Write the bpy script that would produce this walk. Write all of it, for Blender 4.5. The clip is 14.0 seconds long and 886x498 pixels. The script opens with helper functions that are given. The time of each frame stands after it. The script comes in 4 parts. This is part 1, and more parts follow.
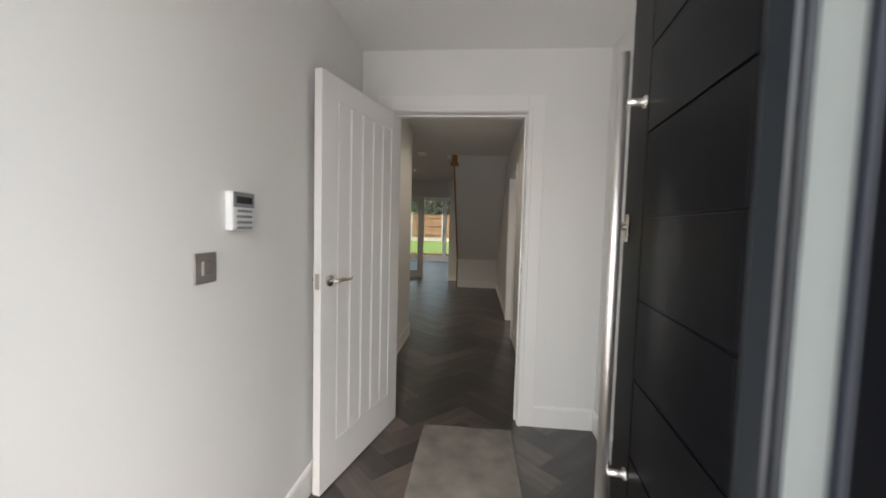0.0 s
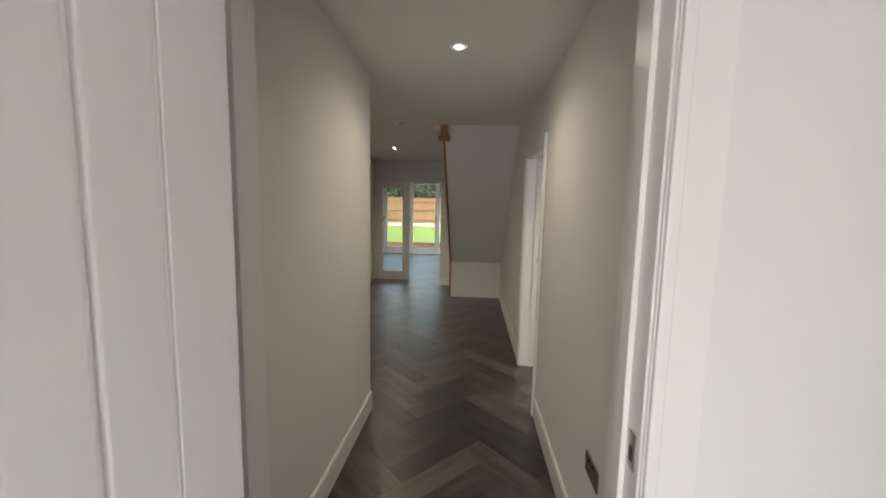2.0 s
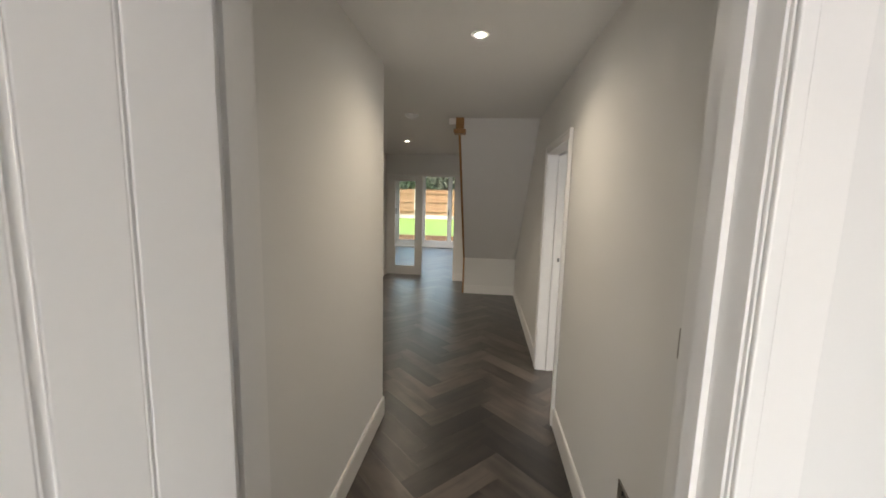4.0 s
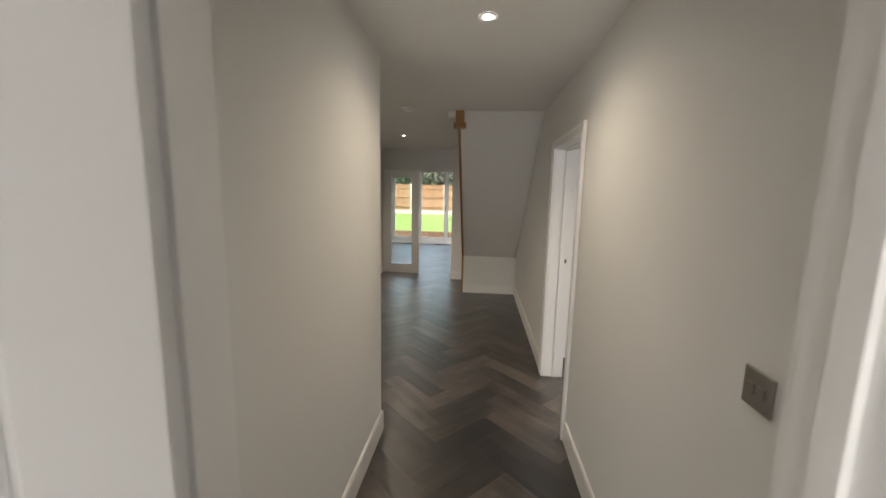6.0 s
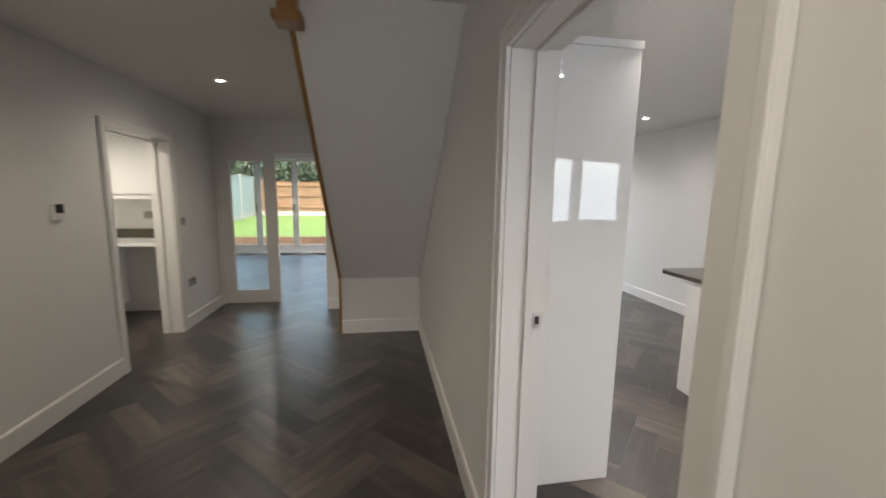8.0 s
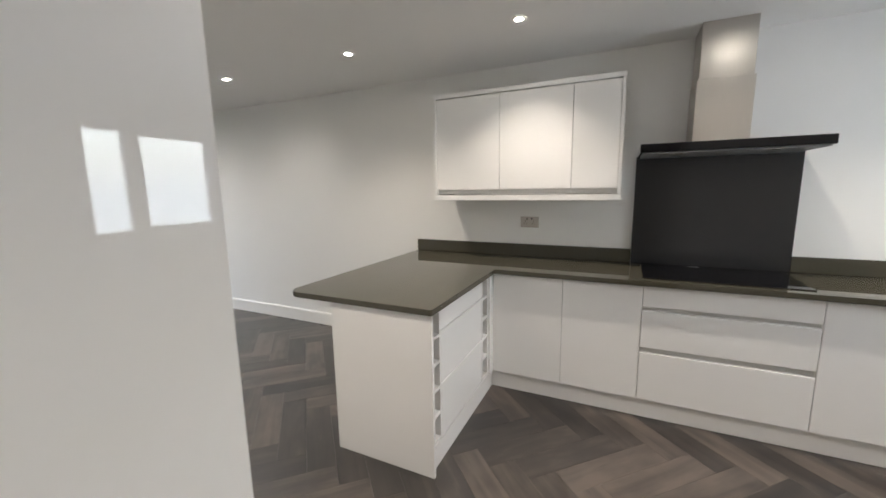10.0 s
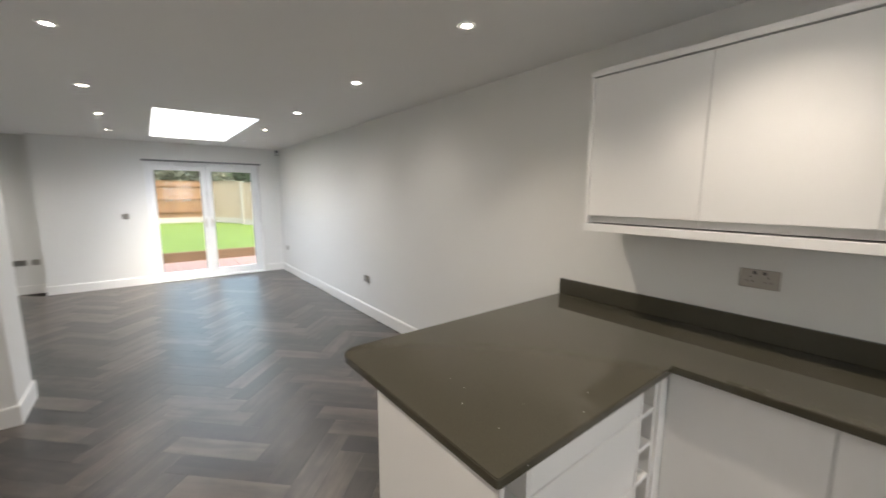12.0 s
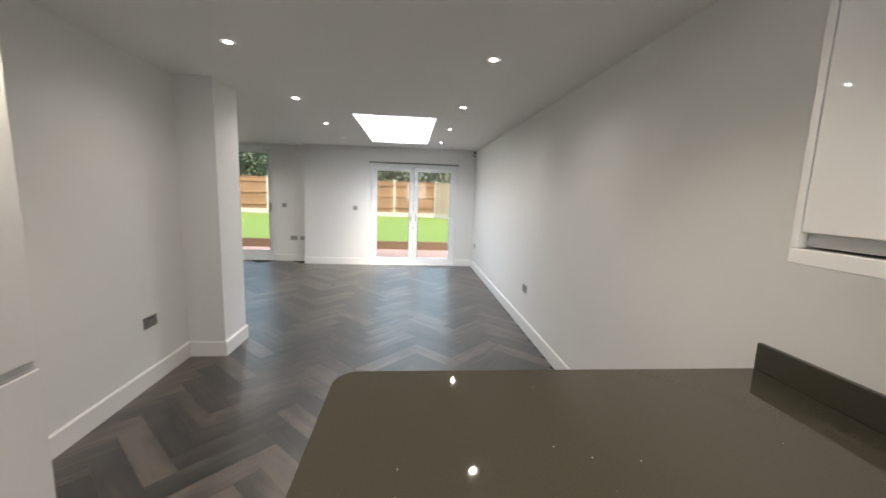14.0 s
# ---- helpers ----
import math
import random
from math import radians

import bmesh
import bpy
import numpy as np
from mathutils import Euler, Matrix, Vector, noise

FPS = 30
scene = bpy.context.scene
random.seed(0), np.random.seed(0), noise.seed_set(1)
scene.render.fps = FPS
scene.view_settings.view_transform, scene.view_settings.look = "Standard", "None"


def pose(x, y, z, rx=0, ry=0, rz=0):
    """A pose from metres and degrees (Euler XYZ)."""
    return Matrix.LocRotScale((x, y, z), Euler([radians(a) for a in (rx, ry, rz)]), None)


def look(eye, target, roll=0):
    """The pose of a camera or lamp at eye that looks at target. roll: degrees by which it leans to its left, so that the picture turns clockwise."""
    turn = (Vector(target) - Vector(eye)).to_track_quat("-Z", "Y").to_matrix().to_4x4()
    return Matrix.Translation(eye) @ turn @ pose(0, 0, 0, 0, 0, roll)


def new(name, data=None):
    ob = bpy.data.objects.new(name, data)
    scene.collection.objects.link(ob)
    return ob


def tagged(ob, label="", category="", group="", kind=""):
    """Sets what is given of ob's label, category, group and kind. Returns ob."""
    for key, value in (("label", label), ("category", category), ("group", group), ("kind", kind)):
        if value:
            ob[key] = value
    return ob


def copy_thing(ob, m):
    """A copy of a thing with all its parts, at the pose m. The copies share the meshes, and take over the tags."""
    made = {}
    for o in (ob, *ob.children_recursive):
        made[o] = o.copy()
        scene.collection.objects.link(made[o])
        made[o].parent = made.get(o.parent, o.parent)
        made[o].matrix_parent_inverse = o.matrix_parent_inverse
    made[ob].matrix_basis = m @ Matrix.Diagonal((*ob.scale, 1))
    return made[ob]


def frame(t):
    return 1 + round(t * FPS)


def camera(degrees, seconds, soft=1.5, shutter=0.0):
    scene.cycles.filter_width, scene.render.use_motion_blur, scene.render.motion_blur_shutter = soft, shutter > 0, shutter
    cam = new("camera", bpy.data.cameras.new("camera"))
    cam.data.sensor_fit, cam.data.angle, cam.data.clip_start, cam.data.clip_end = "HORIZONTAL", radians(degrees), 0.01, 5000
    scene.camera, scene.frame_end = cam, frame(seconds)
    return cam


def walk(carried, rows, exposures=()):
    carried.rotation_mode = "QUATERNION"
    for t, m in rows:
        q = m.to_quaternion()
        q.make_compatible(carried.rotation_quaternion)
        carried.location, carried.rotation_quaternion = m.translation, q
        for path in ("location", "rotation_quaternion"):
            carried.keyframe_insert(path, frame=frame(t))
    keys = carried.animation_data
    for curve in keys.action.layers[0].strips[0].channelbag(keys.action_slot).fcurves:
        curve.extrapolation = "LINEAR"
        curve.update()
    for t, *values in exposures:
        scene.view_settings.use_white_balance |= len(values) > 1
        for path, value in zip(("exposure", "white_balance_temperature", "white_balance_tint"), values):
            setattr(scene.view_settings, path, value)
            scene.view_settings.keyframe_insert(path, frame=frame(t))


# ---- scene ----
cam = camera(98.8, 14.0, 1.6, 0.25)
PATH = [
    (0, (-0.458, -2.559, 1.287), (-0.630, -0.570, 1.168), 1.5),
    (0.5, (-0.533, -1.992, 1.319), (-0.697, -0.006, 1.156), 1.3),
    (1, (-0.558, -1.526, 1.478), (-0.717, 0.460, 1.301), 1.2),
    (1.5, (-0.503, -1.169, 1.507), (-0.659, 0.814, 1.297), 1.2),
    (2, (-0.498, -0.828, 1.510), (-0.647, 1.154, 1.290), 1.2),
    (2.5, (-0.520, -0.557, 1.501), (-0.668, 1.424, 1.264), 1.3),
    (3, (-0.487, -0.520, 1.527), (-0.698, 1.452, 1.273), 1.5),
    (5.3, (-0.634, -0.944, 1.577), (-0.830, 1.026, 1.296), 1.5),
    (5.5, (-0.617, -0.861, 1.583), (-0.812, 1.108, 1.296), 1.5),
    (6, (-0.612, -0.498, 1.593), (-0.793, 1.472, 1.299), 1.2),
    (6.5, (-0.591, -0.079, 1.571), (-0.753, 1.892, 1.275), 1.5),
    (7, (-0.587, 0.416, 1.557), (-0.689, 2.391, 1.256), 1.6),
    (7.5, (-0.527, 0.981, 1.519), (-0.531, 2.958, 1.222), 1.4),
    (8, (-0.427, 1.495, 1.484), (-0.100, 3.447, 1.201), 0.9),
    (8.5, (-0.292, 1.948, 1.473), (0.429, 3.795, 1.209), 0.2),
    (9, (-0.076, 2.199, 1.445), (1.060, 3.825, 1.187), -0.4),
    (9.2, (-0.002, 2.279, 1.434), (1.399, 3.679, 1.162), -0.7),
    (11.3, (0.958, 2.769, 1.549), (2.821, 3.419, 1.219), -0.9),
    (11.5, (1.048, 2.772, 1.556), (2.785, 3.706, 1.226), -0.8),
    (11.8, (1.184, 2.807, 1.575), (2.640, 4.141, 1.258), -0.5),
    (12, (1.259, 2.790, 1.564), (2.476, 4.351, 1.273), 0.2),
    (12.5, (1.403, 2.907, 1.565), (2.223, 4.706, 1.270), 1.0),
    (13, (1.665, 3.074, 1.567), (2.301, 4.946, 1.269), 1.2),
    (13.5, (1.952, 3.161, 1.549), (2.452, 5.074, 1.252), 1.4),
    (14, (2.084, 3.012, 1.519), (2.265, 4.983, 1.230), 2.0),
]
EXPOSURES = [(0.0, 1.85, 6500, 10), (0.5, 2.12, 6500, 10), (1.0, 2.18, 6500, 10), (2.0, 2.4, 6500, 10), (3.0, 2.9, 6500, 10), (4.3, 2.6, 6500, 10), (5.5, 2.26, 6500, 10), (6.0, 2.7, 6500, 10), (6.5, 2.85, 6450, 10), (7.5, 2.66, 6200, 10), (9.0, 2.58, 6250, 10), (11.5, 2.6, 6400, 10), (12.0, 2.34, 6450, 10), (12.5, 2.29, 6450, 10), (14.0, 2.28, 6450, 10)]
SKY, SUN, SPOT, SPOT_HALL, SPOT_KITCHEN, SPOT_UTILITY, SPOT_LIVING = 0.15, 0.5, 4.6, 4.9, 9.5, 20.0, 10.0
ROOF_W, WINDOW_W, ENTRANCE_W = 18.0, 14.0, 6.6
DOOR_ANGLE, EDOOR_ANGLE = 104.0, 84.0
PEX, PW0, PX0, PX1, PW1, WX0 = 1.872, 1.892, 2.02, 2.655, 2.79, 1.848
FLOOR_X0, FLOOR_Y0 = -0.84, 0.0
walk(cam, [(t, look(eye, target, roll)) for t, eye, target, roll in PATH], EXPOSURES)

# ---- daylight: a bright overcast sky ----
world = bpy.data.worlds.new("overcast_sky")
scene.world = world
world.use_nodes = True
wn = world.node_tree
sky = wn.nodes.new("ShaderNodeTexSky")
sky.sky_type = "NISHITA"
sky.sun_disc = False
sky.sun_elevation = radians(60)
sky.sun_rotation = radians(170)
sky.air_density, sky.dust_density, sky.ozone_density = 1.7, 4.5, 0.8
wn.nodes["Background"].inputs[1].default_value = SKY
wn.links.new(sky.outputs[0], wn.nodes["Background"].inputs[0])

sun = bpy.data.lights.new("sun", "SUN")
sun.energy, sun.angle, sun.color = SUN, radians(30), (1.0, 0.97, 0.93)
sun_ob = new("sun", sun)
sun_ob.matrix_world = look((4, -13, 22), (0, 4, 0))


def skylight_lamp(name, at, aim, w, h, watts, colour=(0.86, 0.91, 1.0)):
    a = bpy.data.lights.new(name, "AREA")
    a.shape, a.size, a.size_y, a.energy, a.color = "RECTANGLE", w, h, watts, colour
    o = new(name, a)
    o.matrix_world = look(at, aim)


# area lamps added in place of the sky's light: rooflight, kitchen window, outside the open entrance
skylight_lamp("rooflight_daylight", (1.8925, 8.915, 2.93), (1.8925, 8.916, 0), 0.96, 2.44, ROOF_W)
skylight_lamp("window_daylight", (2.385, -0.5, 1.62), (2.385, 3.0, 1.2), 1.7, 1.4, WINDOW_W)
# unseen fill lamp outside the door, added to brighten the porch
skylight_lamp("entrance_fill", (-0.80, -3.0, 1.3), (0.1, 0.0, 1.1), 1.2, 1.9, ENTRANCE_W, (1.0, 0.955, 0.975))


# ---- materials ----
def shader(name):
    m = bpy.data.materials.new(name)
    m.use_nodes = True
    return m, m.node_tree.nodes, m.node_tree.links, m.node_tree.nodes["Principled BSDF"]


def paint(name, colour, rough=0.6, metal=0.0, vary=0.06, scale=1.5, fine=180.0, bump=0.02, coat=0.0, stretch=(1, 1, 1)):
    """A painted or plain surface with slow and fine variation and slight relief."""
    m, n, l, b = shader(name)
    co = n.new("ShaderNodeTexCoord")
    mp = n.new("ShaderNodeMapping")
    mp.inputs["Scale"].default_value = stretch
    l.new(co.outputs["Object"], mp.inputs[0])
    big, small = n.new("ShaderNodeTexNoise"), n.new("ShaderNodeTexNoise")
    big.inputs["Scale"].default_value, big.inputs["Detail"].default_value = scale, 5
    small.inputs["Scale"].default_value, small.inputs["Detail"].default_value = fine, 3
    l.new(mp.outputs[0], big.inputs[0]), l.new(mp.outputs[0], small.inputs[0])
    mix = n.new("ShaderNodeMix")
    mix.data_type = "RGBA"
    mix.inputs[6].default_value = (*[c * (1 - vary) for c in colour], 1)
    mix.inputs[7].default_value = (*[min(1, c * (1 + vary)) for c in colour], 1)
    add = n.new("ShaderNodeMath")
    add.operation = "MULTIPLY_ADD"
    add.inputs[1].default_value, add.inputs[2].default_value = 0.35, 0.0
    l.new(small.outputs[0], add.inputs[0])
    add2 = n.new("ShaderNodeMath")
    add2.operation = "MULTIPLY_ADD"
    add2.inputs[1].default_value = 0.65
    l.new(big.outputs[0], add2.inputs[0]), l.new(add.outputs[0], add2.inputs[2])
    l.new(add2.outputs[0], mix.inputs[0])
    l.new(mix.outputs[2], b.inputs["Base Color"])
    r = n.new("ShaderNodeMapRange")
    r.inputs[3].default_value, r.inputs[4].default_value = max(0.02, rough * 0.88), min(1, rough * 1.12)
    l.new(big.outputs[0], r.inputs[0]), l.new(r.outputs[0], b.inputs["Roughness"])
    b.inputs["Metallic"].default_value = metal
    b.inputs["Coat Weight"].default_value = coat
    b.inputs["Coat Roughness"].default_value = 0.05
    if bump:
        bp = n.new("ShaderNodeBump")
        bp.inputs["Strength"].default_value, bp.inputs["Distance"].default_value = bump, 0.004
        l.new(small.outputs[0], bp.inputs["Height"]), l.new(bp.outputs[0], b.inputs["Normal"])
    return m


def glow(name, colour, strength):
    m, n, l, b = shader(name)
    b.inputs["Base Color"].default_value = (*colour, 1)
    b.inputs["Emission Color"].default_value = (*colour, 1)
    b.inputs["Emission Strength"].default_value = strength
    return m


def pane(name, tint=(0.97, 0.99, 0.98)):
    m, n, l, b = shader(name)
    clear, gloss, mix, fres = (n.new("ShaderNodeBsdfTransparent"), n.new("ShaderNodeBsdfGlossy"), n.new("ShaderNodeMixShader"), n.new("ShaderNodeFresnel"))
    clear.inputs[0].default_value = (*tint, 1)
    gloss.inputs["Roughness"].default_value = 0.01
    fres.inputs[0].default_value = 1.33
    l.new(fres.outputs[0], mix.inputs[0]), l.new(clear.outputs[0], mix.inputs[1]), l.new(gloss.outputs[0], mix.inputs[2])
    l.new(mix.outputs[0], n["Material Output"].inputs[0])
    return m


def plank_wood(name, joined):
    """Dark grey-brown oak-look vinyl plank: a tone per plank, long grain, streaks and a few knots."""
    m, n, l, b = shader(name)
    uv = n.new("ShaderNodeUVMap")
    rnd = n.new("ShaderNodeNewGeometry") if joined else n.new("ShaderNodeObjectInfo")
    ran = rnd.outputs["Random Per Island"] if joined else rnd.outputs["Random"]
    sep = n.new("ShaderNodeVectorMath")
    sep.operation = "MULTIPLY_ADD"
    comb = n.new("ShaderNodeCombineXYZ")
    l.new(ran, comb.inputs[0]), l.new(ran, comb.inputs[1])
    l.new(comb.outputs[0], sep.inputs[0])
    sep.inputs[1].default_value = (37, 91, 0)
    l.new(uv.outputs[0], sep.inputs[2])
    def grain(sx, sy, detail, dist=0.0):
        mp, t = n.new("ShaderNodeMapping"), n.new("ShaderNodeTexNoise")
        mp.inputs["Scale"].default_value = (sx, sy, 1)
        t.inputs["Scale"].default_value, t.inputs["Detail"].default_value, t.inputs["Distortion"].default_value = 1, detail, dist
        l.new(sep.outputs[0], mp.inputs[0]), l.new(mp.outputs[0], t.inputs[0])
        return t
    broad, fine, cloud = grain(1.5, 13, 5, 0.7), grain(7, 150, 3), grain(5, 7, 3)
    ramp = n.new("ShaderNodeValToRGB")
    e = ramp.color_ramp.elements
    e[0].position, e[0].color = 0.31, (0.007, 0.0057, 0.005, 1)
    e[1].position, e[1].color = 0.71, (0.108, 0.086, 0.070, 1)
    mid = ramp.color_ramp.elements.new(0.5)
    mid.color = (0.034, 0.0267, 0.0222, 1)
    def madd(a, k, c):
        q = n.new("ShaderNodeMath")
        q.operation = "MULTIPLY_ADD"
        l.new(a, q.inputs[0])
        q.inputs[1].default_value = k
        if isinstance(c, float):
            q.inputs[2].default_value = c
        else:
            l.new(c, q.inputs[2])
        return q.outputs[0]
    v = madd(ran, 0.34, -0.16)
    v = madd(broad.outputs[0], 0.55, v)
    v = madd(fine.outputs[0], 0.10, v)
    v = madd(cloud.outputs[0], 0.36, v)
    l.new(v, ramp.inputs[0]), l.new(ramp.outputs[0], b.inputs["Base Color"])
    r = n.new("ShaderNodeMapRange")
    r.inputs[3].default_value, r.inputs[4].default_value = 0.30, 0.42
    l.new(fine.outputs[0], r.inputs[0]), l.new(r.outputs[0], b.inputs["Roughness"])
    b.inputs["Specular IOR Level"].default_value = 0.8
    b.inputs["Coat Weight"].default_value, b.inputs["Coat Roughness"].default_value = 0.45, 0.33
    bp = n.new("ShaderNodeBump")
    bp.inputs["Strength"].default_value, bp.inputs["Distance"].default_value = 0.04, 0.002
    l.new(fine.outputs[0], bp.inputs["Height"]), l.new(bp.outputs[0], b.inputs["Normal"])
    return m


def speckled(name, base, fleck, rough):
    """Polished quartz with sparse bright flecks and a fine mottling."""
    m, n, l, b = shader(name)
    co, v, no = n.new("ShaderNodeTexCoord"), n.new("ShaderNodeTexVoronoi"), n.new("ShaderNodeTexNoise")
    v.inputs["Scale"].default_value = 26
    no.inputs["Scale"].default_value, no.inputs["Detail"].default_value = 260, 4
    l.new(co.outputs["Object"], v.inputs[0]), l.new(co.outputs["Object"], no.inputs[0])
    ramp = n.new("ShaderNodeValToRGB")
    ramp.color_ramp.elements[0].position, ramp.color_ramp.elements[0].color = 0.035, (1, 1, 1, 1)
    ramp.color_ramp.elements[1].position, ramp.color_ramp.elements[1].color = 0.06, (0, 0, 0, 1)
    l.new(v.outputs["Distance"], ramp.inputs[0])
    keep = n.new("ShaderNodeMath")
    keep.operation = "GREATER_THAN"
    keep.inputs[1].default_value = 0.72
    sepc = n.new("ShaderNodeSeparateColor")
    l.new(v.outputs["Color"], sepc.inputs[0]), l.new(sepc.outputs[0], keep.inputs[0])
    mul = n.new("ShaderNodeMath")
    mul.operation = "MULTIPLY"
    l.new(ramp.outputs[0], mul.inputs[0]), l.new(keep.outputs[0], mul.inputs[1])
    mott = n.new("ShaderNodeMix")
    mott.data_type = "RGBA"
    mott.inputs[6].default_value = (*[c * 0.8 for c in base], 1)
    mott.inputs[7].default_value = (*[c * 1.2 for c in base], 1)
    l.new(no.outputs[0], mott.inputs[0])
    mix = n.new("ShaderNodeMix")
    mix.data_type = "RGBA"
    mix.inputs[7].default_value = (*fleck, 1)
    l.new(mul.outputs[0], mix.inputs[0]), l.new(mott.outputs[2], mix.inputs[6])
    l.new(mix.outputs[2], b.inputs["Base Color"])
    b.inputs["Roughness"].default_value = rough
    return m


def grassy(name):
    m, n, l, b = shader(name)
    co, a, f = n.new("ShaderNodeTexCoord"), n.new("ShaderNodeTexNoise"), n.new("ShaderNodeTexNoise")
    a.inputs["Scale"].default_value, a.inputs["Detail"].default_value = 0.7, 6
    f.inputs["Scale"].default_value, f.inputs["Detail"].default_value = 60, 4
    l.new(co.outputs["Object"], a.inputs[0]), l.new(co.outputs["Object"], f.inputs[0])
    mix, mix2 = n.new("ShaderNodeMix"), n.new("ShaderNodeMix")
    mix.data_type = mix2.data_type = "RGBA"
    mix.inputs[6].default_value, mix.inputs[7].default_value = (0.062, 0.115, 0.010, 1), (0.12, 0.185, 0.020, 1)
    mix2.inputs[7].default_value = (0.16, 0.215, 0.045, 1)
    l.new(a.outputs[0], mix.inputs[0]), l.new(mix.outputs[2], mix2.inputs[6])
    k = n.new("ShaderNodeMath")
    k.operation = "MULTIPLY"
    k.inputs[1].default_value = 0.7
    l.new(f.outputs[0], k.inputs[0]), l.new(k.outputs[0], mix2.inputs[0])
    l.new(mix2.outputs[2], b.inputs["Base Color"])
    b.inputs["Roughness"].default_value = 0.85
    bp = n.new("ShaderNodeBump")
    bp.inputs["Strength"].default_value, bp.inputs["Distance"].default_value = 0.8, 0.03
    l.new(f.outputs[0], bp.inputs["Height"]), l.new(bp.outputs[0], b.inputs["Normal"])
    return m


def timber(name, dark, light, along=2, rough=0.7, vary=0.25):
    """Wood with grain along one axis and a tone per object."""
    m, n, l, b = shader(name)
    co, mp, t, f, oi = (n.new("ShaderNodeTexCoord"), n.new("ShaderNodeMapping"), n.new("ShaderNodeTexNoise"), n.new("ShaderNodeTexNoise"), n.new("ShaderNodeObjectInfo"))
    s = [26.0, 26.0, 26.0]
    s[along] = 1.6
    mp.inputs["Scale"].default_value = s
    t.inputs["Scale"].default_value, t.inputs["Detail"].default_value, t.inputs["Distortion"].default_value = 1, 6, 0.4
    f.inputs["Scale"].default_value = 1.2
    l.new(co.outputs["Object"], mp.inputs[0]), l.new(mp.outputs[0], t.inputs[0]), l.new(co.outputs["Object"], f.inputs[0])
    q = n.new("ShaderNodeMath")
    q.operation = "MULTIPLY_ADD"
    q.inputs[1].default_value, q.inputs[2].default_value = vary, -vary / 2
    l.new(oi.outputs["Random"], q.inputs[0])
    q2 = n.new("ShaderNodeMath")
    q2.operation = "ADD"
    l.new(t.outputs[0], q2.inputs[0]), l.new(q.outputs[0], q2.inputs[1])
    mix = n.new("ShaderNodeMix")
    mix.data_type = "RGBA"
    mix.inputs[6].default_value, mix.inputs[7].default_value = (*dark, 1), (*light, 1)
    l.new(q2.outputs[0], mix.inputs[0]), l.new(mix.outputs[2], b.inputs["Base Color"])
    b.inputs["Roughness"].default_value = rough
    bp = n.new("ShaderNodeBump")
    bp.inputs["Strength"].default_value, bp.inputs["Distance"].default_value = 0.25, 0.003
    l.new(t.outputs[0], bp.inputs["Height"]), l.new(bp.outputs[0], b.inputs["Normal"])
    return m


WALL = paint("wall_emulsion", (0.775, 0.77, 0.752), 0.75, vary=0.03, scale=0.9, fine=240, bump=0.05)
CEIL = paint("ceiling_emulsion", (0.795, 0.79, 0.772), 0.85, vary=0.025, scale=0.7, fine=220, bump=0.04)
TRIM = paint("white_satin_trim", (0.82, 0.81, 0.79), 0.32, vary=0.03, scale=3, fine=120, bump=0.02)
DOORP = paint("white_satin_door", (0.80, 0.79, 0.775), 0.36, vary=0.03, scale=2, fine=90, bump=0.03)
GLOSS = paint("white_gloss_lacquer", (0.84, 0.835, 0.825), 0.022, vary=0.015, scale=1.2, fine=40, bump=0.0)
CARC = paint("white_cabinet_carcass", (0.80, 0.80, 0.79), 0.42, vary=0.02, bump=0.01)
UPVC = paint("white_plastic_frame", (0.82, 0.83, 0.84), 0.28, vary=0.02, bump=0.01)
BLACKP = paint("black_composite_door", (0.0045, 0.005, 0.0065), 0.30, vary=0.3, scale=3, fine=60, bump=0.03)
BLACKP.node_tree.nodes["Principled BSDF"].inputs["Specular IOR Level"].default_value = 0.08
DARKF = paint("dark_weather_frame", (0.012, 0.016, 0.026), 0.35, vary=0.2)
BEADM = paint("grey_blue_bead", (0.008, 0.012, 0.016), 0.3, vary=0.1)
SATIN = paint("satin_steel_bar", (0.80, 0.78, 0.75), 0.45, metal=1.0, vary=0.02, bump=0.0)
ALU = paint("satin_aluminium", (0.62, 0.62, 0.61), 0.4, metal=0.6, vary=0.03, bump=0.0)
STEEL = paint("brushed_steel", (0.58, 0.55, 0.51), 0.36, metal=1.0, vary=0.08, scale=4, fine=30, bump=0.004, stretch=(60, 60, 2))
CHROME = paint("polished_chrome", (0.62, 0.59, 0.55), 0.2, metal=1.0, vary=0.04, bump=0.0)
NICKEL = paint("brushed_nickel_plate", (0.40, 0.38, 0.355), 0.33, metal=1.0, vary=0.08, scale=9, fine=60, bump=0.03)
DARKPL = paint("dark_grey_plastic", (0.035, 0.035, 0.038), 0.4, vary=0.1)
WHITEPL = paint("white_plastic", (0.80, 0.80, 0.79), 0.38, vary=0.02, bump=0.01)
GREYPL = paint("grey_plastic", (0.22, 0.23, 0.24), 0.4, vary=0.05)
QUARTZ = speckled("dark_quartz", (0.064, 0.059, 0.043), (0.5, 0.5, 0.48), 0.035)
SPLASH = speckled("charcoal_splashback", (0.022, 0.023, 0.025), (0.03, 0.03, 0.03), 0.2)
HOB = paint("black_glass_hob", (0.004, 0.004, 0.005), 0.05, vary=0.1, bump=0.0)
OAK = timber("varnished_oak", (0.20, 0.095, 0.025), (0.40, 0.21, 0.07), 1, 0.38, 0.05)
PLANK, PLANKS = plank_wood("floor_plank", False), plank_wood("floor_plank_joined", True)
SCREED = paint("dark_floor_bed", (0.02, 0.016, 0.013), 0.8, vary=0.2)
MAT = paint("grey_doormat_pile", (0.20, 0.185, 0.16), 0.95, vary=0.95, scale=7, fine=420, bump=0.6)
PANE = pane("clear_glass")
